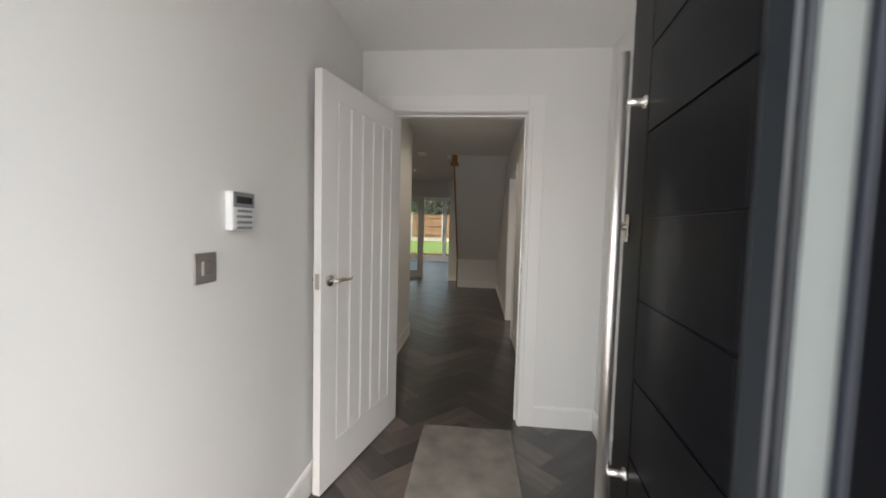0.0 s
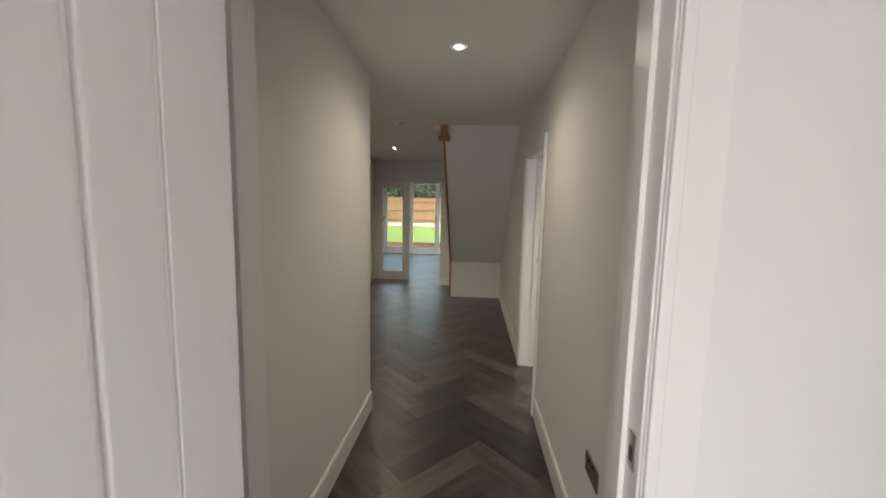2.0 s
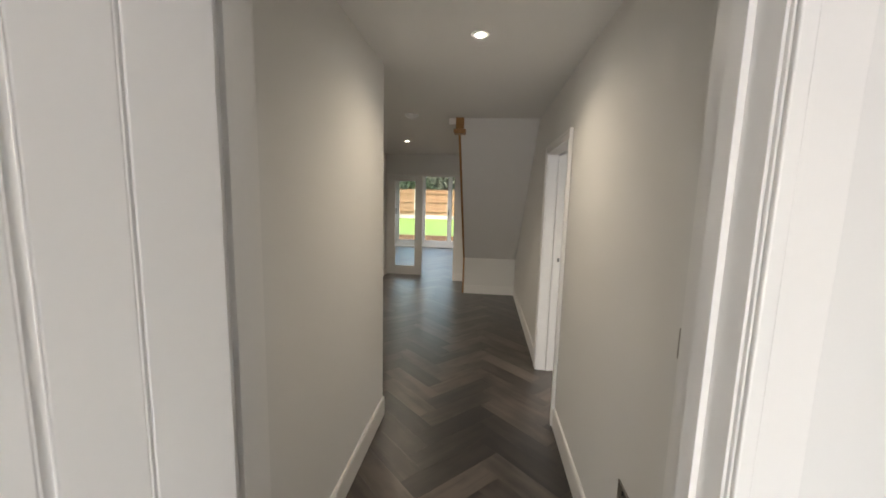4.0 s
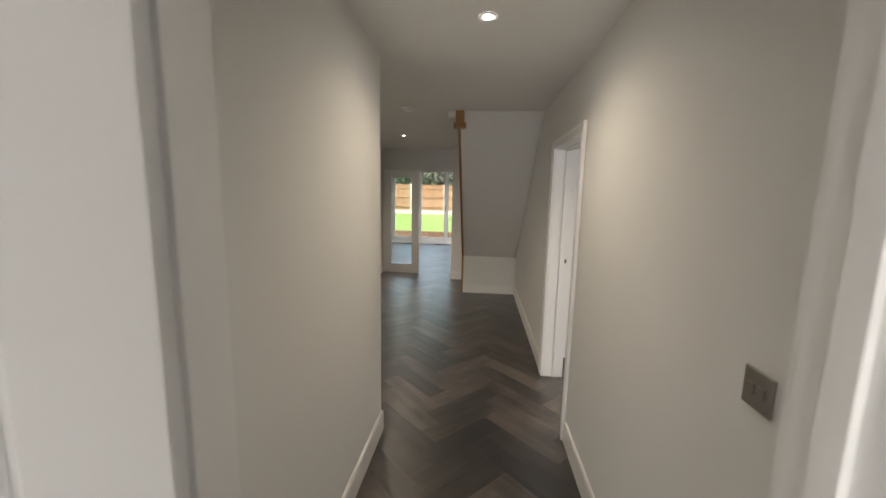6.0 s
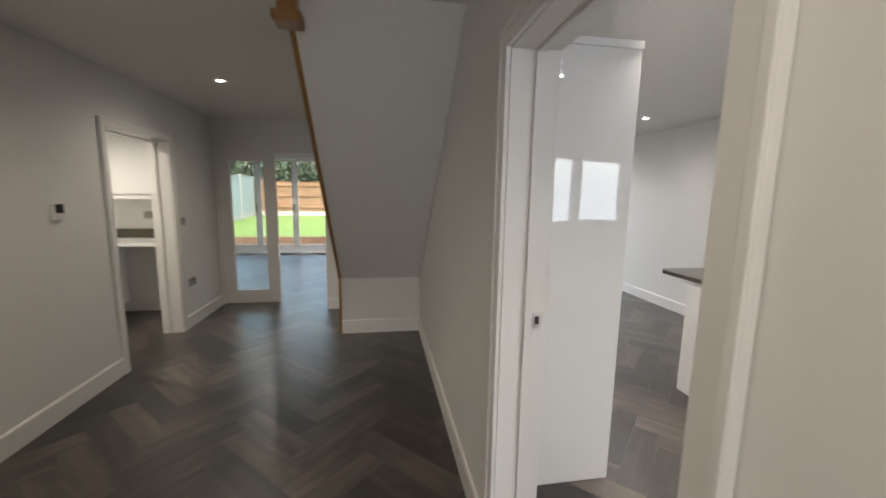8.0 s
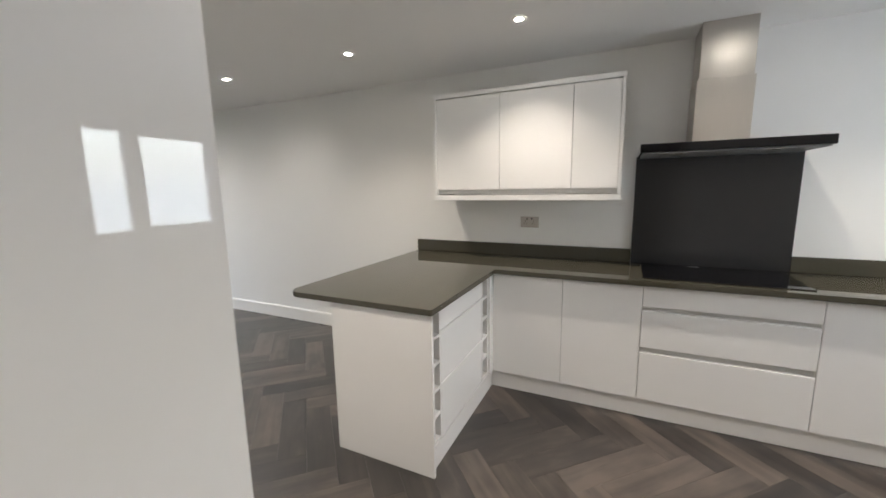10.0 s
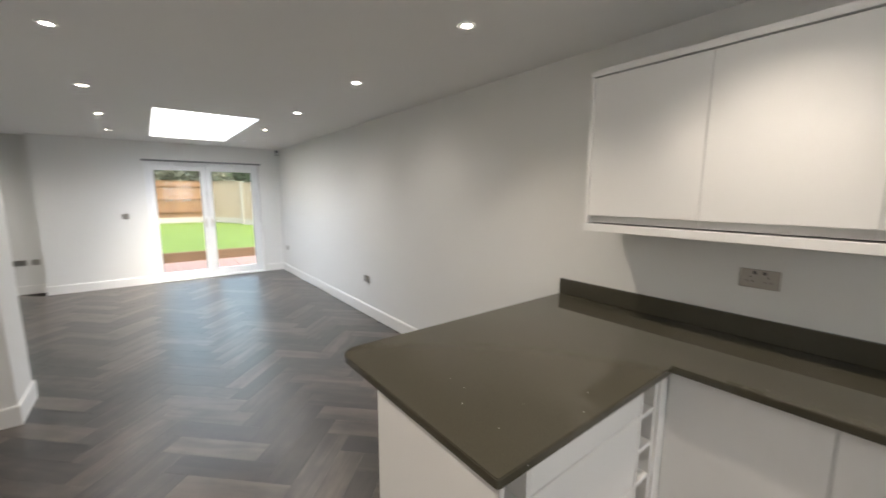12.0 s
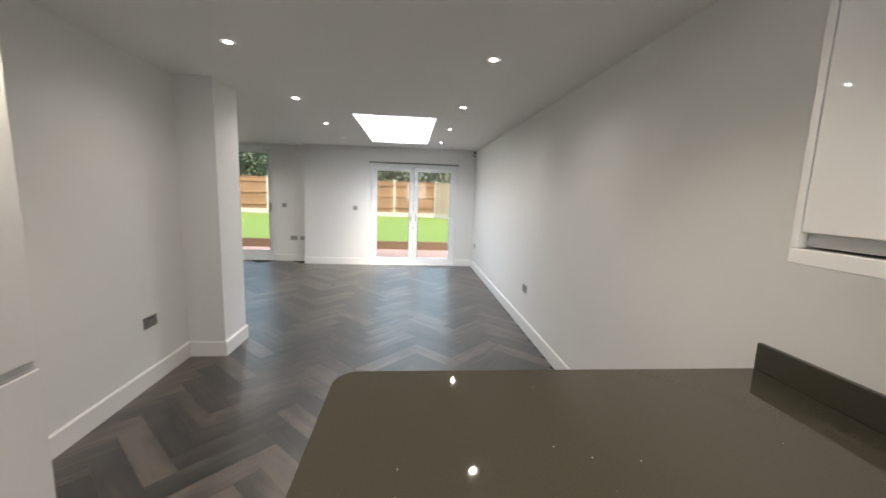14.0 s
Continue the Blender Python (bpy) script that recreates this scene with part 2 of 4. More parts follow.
FROST = paint("frosted_glass", (0.55, 0.60, 0.58), 0.45, vary=0.06, scale=20, fine=200, bump=0.1)
FROST.node_tree.nodes["Principled BSDF"].inputs["Transmission Weight"].default_value = 0.35
GRASS = grassy("lawn_grass")
FENCE = timber("orange_fence_timber", (0.145, 0.072, 0.033), (0.27, 0.155, 0.078), 2, 0.8, 0.6)
FENCEP = timber("pale_fence_timber", (0.25, 0.19, 0.13), (0.40, 0.32, 0.235), 2, 0.85, 0.25)
FENCEG = timber("grey_green_fence_timber", (0.20, 0.23, 0.22), (0.31, 0.34, 0.33), 2, 0.85, 0.2)
CONC = paint("concrete", (0.48, 0.47, 0.44), 0.9, vary=0.18, scale=3, fine=70, bump=0.3)
POSTC = paint("weathered_concrete", (0.36, 0.33, 0.285), 0.9, vary=0.2, scale=4, fine=70, bump=0.3)
SLEEPER = timber("brown_sleeper_timber", (0.075, 0.042, 0.022), (0.18, 0.11, 0.06), 0, 0.85, 0.3)
PAVE = paint("pink_paving_slab", (0.30, 0.19, 0.16), 0.85, vary=0.2, scale=2.5, fine=80, bump=0.25)
SOIL = paint("earth", (0.08, 0.06, 0.04), 0.95, vary=0.3, scale=2, fine=30, bump=0.5)
LEAF = paint("dark_leaf", (0.06, 0.088, 0.045), 0.6, vary=0.5, scale=0.9, fine=8, bump=0.0)
LEAF2 = paint("grey_green_leaf", (0.12, 0.13, 0.09), 0.65, vary=0.4, scale=0.9, fine=8, bump=0.0)
BARK = paint("bark", (0.09, 0.07, 0.05), 0.9, vary=0.4, scale=6, fine=40, bump=0.6)
LAMP = glow("lamp_lens", (1.0, 0.93, 0.82), 40.0)
LCD = paint("dark_lcd", (0.02, 0.022, 0.03), 0.2, vary=0.05, bump=0.0)


# ---- mesh helpers ----
def box(bm, x0, x1, y0, y1, z0, z1, bevel=0.0, seg=2):
    x0, x1, y0, y1, z0, z1 = min(x0, x1), max(x0, x1), min(y0, y1), max(y0, y1), min(z0, z1), max(z0, z1)
    vs = bmesh.ops.create_cube(bm, size=1.0, matrix=Matrix.LocRotScale(((x0 + x1) / 2, (y0 + y1) / 2, (z0 + z1) / 2), None, (x1 - x0, y1 - y0, z1 - z0)))["verts"]
    if bevel:
        es = list({e for v in vs for e in v.link_edges})
        bmesh.ops.bevel(bm, geom=es, offset=bevel, segments=seg, profile=0.5, affect="EDGES")
    return bm


def boxes(*rows, bevel=0.0):
    bm = bmesh.new()
    for r in rows:
        box(bm, *r, bevel=bevel)
    return bm


def rod(bm, a, b, r, n=16, r2=None):
    a, b = Vector(a), Vector(b)
    d = b - a
    m = Matrix.Translation((a + b) / 2) @ d.to_track_quat("Z", "Y").to_matrix().to_4x4()
    bmesh.ops.create_cone(bm, cap_ends=True, segments=n, radius1=r, radius2=r if r2 is None else r2, depth=d.length, matrix=m)
    return bm


def sweep(bm, pts, radii, n=16, steps=6, flat=1.0):
    """A smooth tapering bar along a curve through the points, with rounded ends; flat: its height to its depth."""
    P = [Vector(p) for p in pts]
    P = [P[0] * 2 - P[1]] + P + [P[-1] * 2 - P[-2]]
    line = []
    for i in range(1, len(P) - 2):
        for k in range(steps + (i == len(P) - 3)):
            t = k / steps
            a, b, c, d = P[i - 1:i + 3]
            q = 0.5 * (2 * b + (c - a) * t + (2 * a - 5 * b + 4 * c - d) * t * t + (3 * b - a - 3 * c + d) * t ** 3)
            line.append((q, radii[i - 1] * (1 - t) + radii[i] * t))
    rings = []
    for j, (q, r) in enumerate(line):
        d = (line[min(j + 1, len(line) - 1)][0] - line[max(j - 1, 0)][0]).normalized()
        side = d.cross(Vector((0, 0, 1))).normalized()
        up = side.cross(d)
        rings.append([bm.verts.new(q + r * (math.cos(2 * math.pi * m / n) * side + flat * math.sin(2 * math.pi * m / n) * up)) for m in range(n)])
    for a, b in zip(rings, rings[1:]):
        for m in range(n):
            bm.faces.new((a[m], a[(m + 1) % n], b[(m + 1) % n], b[m]))
    bm.faces.new(rings[0][::-1]), bm.faces.new(rings[-1])
    bmesh.ops.recalc_face_normals(bm, faces=bm.faces)
    return bm


def prism(pts, axis, a, b):
    """A solid from an outline of (p, q) pairs pulled along an axis from a to b."""
    bm = bmesh.new()
    def place(p, q, s):
        return {"x": (s, p, q), "y": (p, s, q), "z": (p, q, s)}[axis]
    lo, hi = [bm.verts.new(place(p, q, a)) for p, q in pts], [bm.verts.new(place(p, q, b)) for p, q in pts]
    bm.faces.new(lo), bm.faces.new(hi)
    for i in range(len(pts)):
        j = (i + 1) % len(pts)
        bm.faces.new((lo[i], lo[j], hi[j], hi[i]))
    bmesh.ops.recalc_face_normals(bm, faces=bm.faces)
    return bm


def mesh_of(bm, name, material, smooth=False):
    me = bpy.data.meshes.new(name)
    bm.to_mesh(me)
    bm.free()
    me.materials.append(material)
    if smooth:
        for p in me.polygons:
            p.use_smooth = True
    return me


def solid(name, bm, material, label="", category="", kind="", group="", smooth=False):
    return tagged(new(name, mesh_of(bm, name, material, smooth)), label, category, group, kind)


def part(name, bm, material, parent, label="", smooth=False):
    ob = new(name, mesh_of(bm, name, material, smooth))
    ob.parent = parent
    ob.matrix_parent_inverse = parent.matrix_world.inverted()
    return tagged(ob, label)


def thing(name, at, label, category, group=""):
    ob = new(name)
    ob.empty_display_size = 0.1
    ob.matrix_world = Matrix.Translation(at)
    bpy.context.view_layer.update()
    return tagged(ob, label, category, group)


def structure(name, bm, material, label):
    return solid(name, bm, material, label, name.split("_")[0], "structure")


# ---- setting: floor, walls, ceilings ----
H = 2.40
T = 0.10
floor = structure("floor", boxes((-4.3, 3.6, -2.47, 11.30, -0.12, -0.012)), SCREED, "dark grey-brown herringbone plank floor")

ceil = bmesh.new()
SK = (1.40, 2.385, 7.68, 10.15)
for r in ((-4.3, 3.6, -2.48, SK[2]), (-4.3, SK[0], SK[2], SK[3]), (SK[1], 3.6, SK[2], SK[3]), (-4.3, 3.6, SK[3], 11.45)):
    box(ceil, *r, H, H + 0.25)
structure("ceiling", ceil, CEIL, "matt white plastered ceiling with a rooflight opening")
sh = 0.45
structure("rooflight_shaft", boxes((SK[0] - 0.06, SK[0], SK[2] - 0.06, SK[3] + 0.06, H + 0.25, H + sh), (SK[1], SK[1] + 0.06, SK[2] - 0.06, SK[3] + 0.06, H + 0.25, H + sh),
    (SK[0], SK[1], SK[2] - 0.06, SK[2], H + 0.25, H + sh), (SK[0], SK[1], SK[3], SK[3] + 0.06, H + 0.25, H + sh)), TRIM, "white lined shaft of the rooflight")
rl = thing("rooflight", (1.9, 8.9, H + sh), "flat glass rooflight with white frame in the ceiling", "rooflight")
tagged(rl, kind="structure")
rp = part("pane", boxes((SK[0], SK[1], SK[2], SK[3], H + sh + 0.004, H + sh + 0.016)), PANE, rl, "clear glass pane")
rp.visible_shadow = False
part("frame", boxes((SK[0] - 0.05, SK[0] + 0.02, SK[2] - 0.05, SK[3] + 0.05, H + sh + 0.02, H + sh + 0.06), (SK[1] - 0.02, SK[1] + 0.05, SK[2] - 0.05, SK[3] + 0.05, H + sh + 0.02, H + sh + 0.06),
    (SK[0] + 0.02, SK[1] - 0.02, SK[2] - 0.05, SK[2] + 0.02, H + sh + 0.02, H + sh + 0.06), (SK[0] + 0.02, SK[1] - 0.02, SK[3] - 0.02, SK[3] + 0.05, H + sh + 0.02, H + sh + 0.06)), UPVC, rl)

XL, XR = -1.22, 0.0          # corridor faces
IN_L, IN_R, IN_H = -1.012, -0.158, 2.012   # inner door clear opening
KD0, KD1, KDH = 1.915, 2.745, 1.958      # kitchen door clear opening
UD0, UD1 = 4.85, 5.735                  # utility door clear opening
LT = 0.028                              # lining thickness
structure("wall_corridor_left", boxes((XL - T, XL, -2.36, 1.825, 0, H)), WALL, "white painted wall of porch and corridor")
structure("wall_inner_porch", boxes((XL, IN_L - LT, -0.10, 0.051, 0, H), (IN_R + LT, 0.335, -0.10, 0.051, 0, H), (IN_L - LT, IN_R + LT, -0.10, 0.051, IN_H + LT, H)), WALL, "white painted wall round the inner door")
structure("wall_porch_right", boxes((0.335, 0.335 + T, -2.36, 0.051, 0, H)), WALL, "white painted porch side wall")
structure("wall_front", boxes((-0.03, 0.435, -2.48, -2.36, 0, H), (-1.32, -1.12, -2.48, -2.36, 0, H), (-1.12, -0.03, -2.48, -2.36, 2.12, H)), WALL, "front wall round the entrance door")
structure("wall_corridor_right", boxes((XR, 0.15, 0.051, KD0 - LT, 0, H), (XR, 0.15, KD1 + LT, 6.43, 0, H), (XR, 0.15, KD0 - LT, KD1 + LT, KDH + LT, H)), WALL, "white painted wall between hall and kitchen")
structure("wall_hall_south", boxes((-2.49, XL - T, 1.825 - T, 1.825, 0, H)), WALL, "white painted hall wall")
structure("wall_hall_left", boxes((-2.67, -2.49, 1.725, UD0 - LT, 0, H), (-2.67, -2.49, UD1 + LT, 6.88, 0, H), (-2.67, -2.49, UD0 - LT, UD1 + LT, KDH + LT, H)), WALL, "white painted hall wall with the utility doorway")
GL0, GL1, GLH = -2.47, -1.10, 1.985
structure("wall_hall_north", boxes((-2.49, GL1, 6.80, 6.88, GLH + 0.03, H), (GL1, 0.46, 6.43, 6.86, 0, H)), WALL, "white painted pier and lintel of the old rear wall")
structure("wall_living_south", boxes((-4.2, -2.67, 6.78, 6.88, 0, H)), WALL, "white painted living room wall")
structure("wall_living_west", boxes((-4.3, -4.2, 3.0, 11.45, 0, H)), WALL, "white painted outer wall")
structure("wall_utility_south", boxes((-4.2, -2.67, 3.0, 3.1, 0, H)), WALL, "white painted utility room wall")
BF0, BF1, BFH = -4.19, -0.73, 2.34
structure("wall_living_north", boxes((-4.2, BF0, 11.20, 11.45, 0, H), (BF1, 0.0, 11.20, 11.45, 0, H), (BF0, BF1, 11.20, 11.45, BFH, H)), WALL, "white painted rear wall round the folding doors")
FD0, FD1, FDH = 1.29, 3.05, 2.085
structure("wall_dining_north", boxes((-0.02, FD0, 10.92, 11.22, 0, H), (FD1, 3.42, 10.92, 11.22, 0, H), (FD0, FD1, 10.92, 11.22, FDH, H)), WALL, "white painted rear wall round the garden doors")
structure("wall_east", boxes((3.42, 3.55, -0.15, 11.22, 0, H)), WALL, "long white painted outer wall")
KW0, KW1, KWZ0, KWZ1 = 1.80, 3.0, 1.05, 2.08
structure("wall_kitchen_south", boxes((0.435, KW0, -0.15, 0.0, 0, H), (KW1, 3.42, -0.15, 0.0, 0, H), (KW0, KW1, -0.15, 0.0, 0, KWZ0), (KW0, KW1, -0.15, 0.0, KWZ1, H)), WALL, "white painted kitchen wall with a window")

# skirting boards: flat board with a small rounded top edge
def skirt(name, x0, y0, x1, y1, side):
    """Along a wall face from (x0, y0) to (x1, y1); side: the way it stands off the wall."""
    d, h = 0.016, 0.137
    if abs(x1 - x0) > abs(y1 - y0):
        bm = prism([(y0, 0.0), (y0 + side * d, 0.0), (y0 + side * d, h - 0.012), (y0 + side * d * 0.6, h), (y0, h)], "x", x0, x1)
    else:
        bm = prism([(x0, 0.0), (x0 + side * d, 0.0), (x0 + side * d, h - 0.012), (x0 + side * d * 0.6, h), (x0, h)], "y", y0, y1)
    return structure(name, bm, TRIM, "white painted skirting board")

AW = 0.068
skirt("skirting_1", XL, -2.36, XL, -0.10, 1)
skirt("skirting_2", XL, 0.051, XL, 1.825, 1)
skirt("skirting_3", IN_R + 0.104, -0.10, 0.335, -0.10, -1)
skirt("skirting_4", 0.335, -2.36, 0.335, -0.116, -1)
skirt("skirting_5", XR, 0.051, XR, KD0 - AW, -1)
skirt("skirting_6", XR, KD1 + AW, XR, 5.515, -1)
skirt("skirting_7", -2.49, 1.841, -2.49, UD0 - AW, 1)
skirt("skirting_8", -2.49, UD1 + AW, -2.49, 6.80, 1)
skirt("skirting_9", -2.474, 1.825, XL, 1.825, 1)
skirt("skirting_10", GL1, 6.43, -0.855, 6.43, -1)
skirt("skirting_11", 0.15, 4.46, 0.15, 6.414, 1)
skirt("skirting_12", 0.15, 6.43, 0.476, 6.43, -1)
skirt("skirting_13", 0.46, 6.43, 0.46, 6.876, 1)
skirt("skirting_14", -0.036, 10.92, FD0, 10.92, -1)
skirt("skirting_15", FD1, 10.92, 3.404, 10.92, -1)
skirt("skirting_16", 3.42, 4.26, 3.42, 10.92, -1)
skirt("skirting_17", BF1, 11.20, -0.036, 11.20, -1)
skirt("skirting_18", -0.02, 10.92, -0.02, 11.184, -1)
skirt("skirting_19", GL1, 6.86, 0.46, 6.86, 1)


def arch_frame(name, axis, face, side, c0, c1, top, label, w=AW, inner_bead=False):
    """Moulded architrave round an opening: two uprights and a head, in one face of a wall."""
    th = 0.009 if inner_bead else 0.016
    a, b = face, face + side * th
    a2 = b + side * 0.007
    t = thing(name, (face, (c0 + c1) / 2, 0) if axis == "x" else ((c0 + c1) / 2, face, 0), label, "architrave")
    tagged(t, kind="structure")
    def bx(bm, p, q, o0, o1, z0, z1, bev):
        return box(bm, p, q, o0, o1, z0, z1, bev) if axis == "x" else box(bm, o0, o1, p, q, z0, z1, bev)
    for nm, flat, bead in (("upright", (c0 - w, c0 - 0.004, 0, top + w), (c0 - w, c0 - w + 0.02, 0, top + w)),
                           ("upright", (c1 + 0.004, c1 + w, 0, top + w), (c1 + w - 0.02, c1 + w, 0, top + w)),
                           ("head", (c0 - 0.004, c1 + 0.004, top + 0.004, top + w), (c0 - w + 0.02, c1 + w - 0.02, top + w - 0.02, top + w))):
        bm = bmesh.new()
        bx(bm, a, b, *flat, 0.0015)
        if inner_bead:
            i0, i1 = c0 - 0.03, c1 + 0.03
            bead = {c0 - w: (i0, c0 - 0.006, 0, top + 0.03), c1 + 0.004: (c1 + 0.006, i1, 0, top + 0.03)}.get(flat[0], (c0 - 0.006, c1 + 0.006, top + 0.006, top + 0.03))
            bx(bm, b, b + side * 0.011, *bead, 0.003)
        else:
            bx(bm, b, a2, *bead, 0.003)
        part(nm, bm, TRIM, t)
    return t


def lining(name, axis, f0, f1, c0, c1, top, stop, half=0.022):
    """Door lining through a wall from face f0 to f1, with a planted stop at the place stop."""
    s0, s1 = stop - half, stop + half
    t = thing(name, ((f0 + f1) / 2, (c0 + c1) / 2, 0) if axis == "x" else ((c0 + c1) / 2, (f0 + f1) / 2, 0), "white painted door lining", "door lining")
    tagged(t, kind="structure")
    for nm, o0, o1, p0, p1, z0, z1 in (("jamb", c0 - LT, c0, f0, f1, 0, top + LT), ("jamb", c1, c1 + LT, f0, f1, 0, top + LT), ("head", c0, c1, f0, f1, top, top + LT),
                                      ("stop", c0, c0 + 0.012, s0, s1, 0, top), ("stop", c1 - 0.012, c1, s0, s1, 0, top), ("stop", c0 + 0.012, c1 - 0.012, s0, s1, top - 0.012, top)):
        part(nm, boxes((p0, p1, o0, o1, z0, z1) if axis == "x" else (o0, o1, p0, p1, z0, z1), bevel=0.0012), TRIM, t)
    return t


lining("lining_inner", "y", -0.104, 0.055, IN_L, IN_R, IN_H, -0.022)
arch_frame("architrave_1", "y", -0.104, -1, IN_L, IN_R, IN_H, "white flat architrave with an inner bead round the inner door", 0.104, True)
arch_frame("architrave_2", "y", 0.055, 1, IN_L, IN_R, IN_H, "white moulded architrave round the inner door")
lining("lining_kitchen", "x", -0.004, 0.154, KD0, KD1, KDH, 0.093, 0.014)
arch_frame("architrave_3", "x", -0.004, -1, KD0, KD1, KDH, "white moulded architrave round the kitchen doorway")
arch_frame("architrave_4", "x", 0.154, 1, KD0, KD1, KDH, "white moulded architrave round the kitchen doorway")
lining("lining_utility", "x", -2.674, -2.486, UD0, UD1, KDH, -2.62)
arch_frame("architrave_5", "x", -2.486, 1, UD0, UD1, KDH, "white architrave round the utility doorway")
lining("lining_glazed", "y", 6.79, 6.89, GL0 + 0.012, GL1, GLH, 6.868)

# ---- stairs over the hall ----
ST = thing("staircase", (-0.42, 6.2, 0), "white plastered staircase with oak string, rising over the hall", "staircase")
part("soffit", prism([(5.515, 0.597), (3.445, 2.40), (3.445, 2.46), (5.585, 0.597)], "x", -0.83, -0.002), WALL, ST, "matt white sloping plaster underside")
part("spandrel_wall", boxes((-0.83, -0.002, 5.515, 5.585, 0, 0.597)), WALL, ST, "low white painted wall under the slope")
part("skirting", boxes((-0.83, -0.002, 5.499, 5.515, 0, 0.140)), TRIM, ST, "white skirting board")
part("string", prism([(5.50, 0.0), (5.545, 0.0), (5.545, 0.66), (3.47, 2.46), (3.395, 2.44), (5.50, 0.60)], "x", -0.858, -0.8302), OAK, ST, "varnished oak string")
part("side_panel", prism([(5.545, 0.0), (6.42, 0.0), (6.42, 0.19), (5.545, 0.655)], "x", -0.85, -0.8302), WALL, ST)
for i in range(5):
    y, z = 6.40 - 0.215 * i, 0.19 * (i + 1)
    part("tread", boxes((-0.8300, -0.002, y - 0.24, y, z - 0.03, z), bevel=0.006), OAK, ST)
    part("riser", boxes((-0.8300, -0.002, y - 0.24, y - 0.222, z, z + 0.16)), TRIM, ST)
nw = thing("newel_post", (-0.83, 3.44, 2.235), "varnished oak newel post end hanging below the ceiling", "newel post")
bmn = boxes((-0.872, -0.788, 3.398, 3.482, 2.285, 2.40), bevel=0.004)
part("post", bmn, OAK, nw)
part("cap", prism([(-0.885, 2.235), (-0.775, 2.235), (-0.768, 2.25), (-0.768, 2.281), (-0.892, 2.281), (-0.892, 2.25)], "y", 3.385, 3.495), OAK, nw)
part("apron", boxes((-0.945, -0.875, 3.43, 3.448, 2.335, 2.397)), TRIM, nw, "white painted apron board")


# ---- downlights ----
def downlight_mesh():
    ring = bmesh.new()
    n = 28
    prof = ((0.021, -0.0006), (0.034, -0.006), (0.043, -0.005), (0.045, 0.0))
    loops = [[ring.verts.new((r * math.cos(2 * math.pi * i / n), r * math.sin(2 * math.pi * i / n), z)) for i in range(n)] for r, z in prof]
    for a, b in zip(loops, loops[1:]):
        for i in range(n):
            ring.faces.new((a[i], a[(i + 1) % n], b[(i + 1) % n], b[i]))
    lens = bmesh.new()
    bmesh.ops.create_circle(lens, cap_ends=True, segments=n, radius=0.021, matrix=Matrix.Translation((0, 0, -0.0015)))
    return mesh_of(ring, "ring", WHITEPL, True), mesh_of(lens, "lens", LAMP)


RING, LENS = downlight_mesh()
# downlights at x=-2.3, x=-3.3 and y=0.75 are unseen, added to light those areas
SPOTS = [(-0.60, 1.40), (-1.735, 3.27), (-1.735, 5.10), (-0.70, 9.97), (-2.3, 9.97), (-2.3, 8.2)]
SPOTS += [(2.615, y) for y in (0.75, 1.95, 3.14, 4.34, 5.62, 7.05, 8.43, 9.82)]
SPOTS += [(0.945, y) for y in (0.75, 1.95, 3.14, 4.34, 5.625, 7.04, 8.42, 9.82)] + [(-3.3, 5.3)]
for x, y in SPOTS:
    d = thing("downlight", (x, y, H), "small round white recessed ceiling downlight, lit", "downlight", "ceiling downlights")
    for nm, me in (("ring", RING), ("lens", LENS)):
        o = new(nm, me)
        o.parent = d
        o.location = (0, 0, -0.001)
    lp = bpy.data.lights.new("downlight_lamp", "SPOT")
    zone = "utility" if x < -3 else "hall" if x < -0.5 and y < 6 else "living" if x < -0.5 else "kitchen" if y < 5 else "dining"
    # living watts are raised to stand in for daylight from the folding doors
    watts, tint, cone = {"utility": (SPOT_UTILITY, (1.0, 0.875, 0.70), 150), "hall": (SPOT_HALL, (1.0, 0.835, 0.63), 150), "living": (SPOT_LIVING, (1.0, 0.94, 0.86), 150),
                         "kitchen": (SPOT_KITCHEN, (1.0, 0.865, 0.72), 116), "dining": (SPOT, (1.0, 0.90, 0.80), 150)}[zone]
    lp.energy, lp.color, lp.spot_size, lp.spot_blend, lp.shadow_soft_size = watts, tint, radians(cone), 1.0, 0.017
    lo = new("downlight_lamp", lp)
    lo.location = (x, y, H - 0.012)

al = thing("smoke_alarm", (-1.316, 3.27, H), "round white smoke alarm on the ceiling", "smoke alarm")
bm = bmesh.new()
rod(bm, (-1.316, 3.27, H - 0.002), (-1.316, 3.27, H - 0.02), 0.068, 32)
rod(bm, (-1.316, 3.27, H - 0.02), (-1.316, 3.27, H - 0.04), 0.06, 32, 0.048)
part("body", bm, WHITEPL, al)
bm = bmesh.new()
rod(bm, (-1.316, 3.27, H - 0.0405), (-1.316, 3.27, H - 0.046), 0.026, 24)
part("grille", bm, CARC, al)


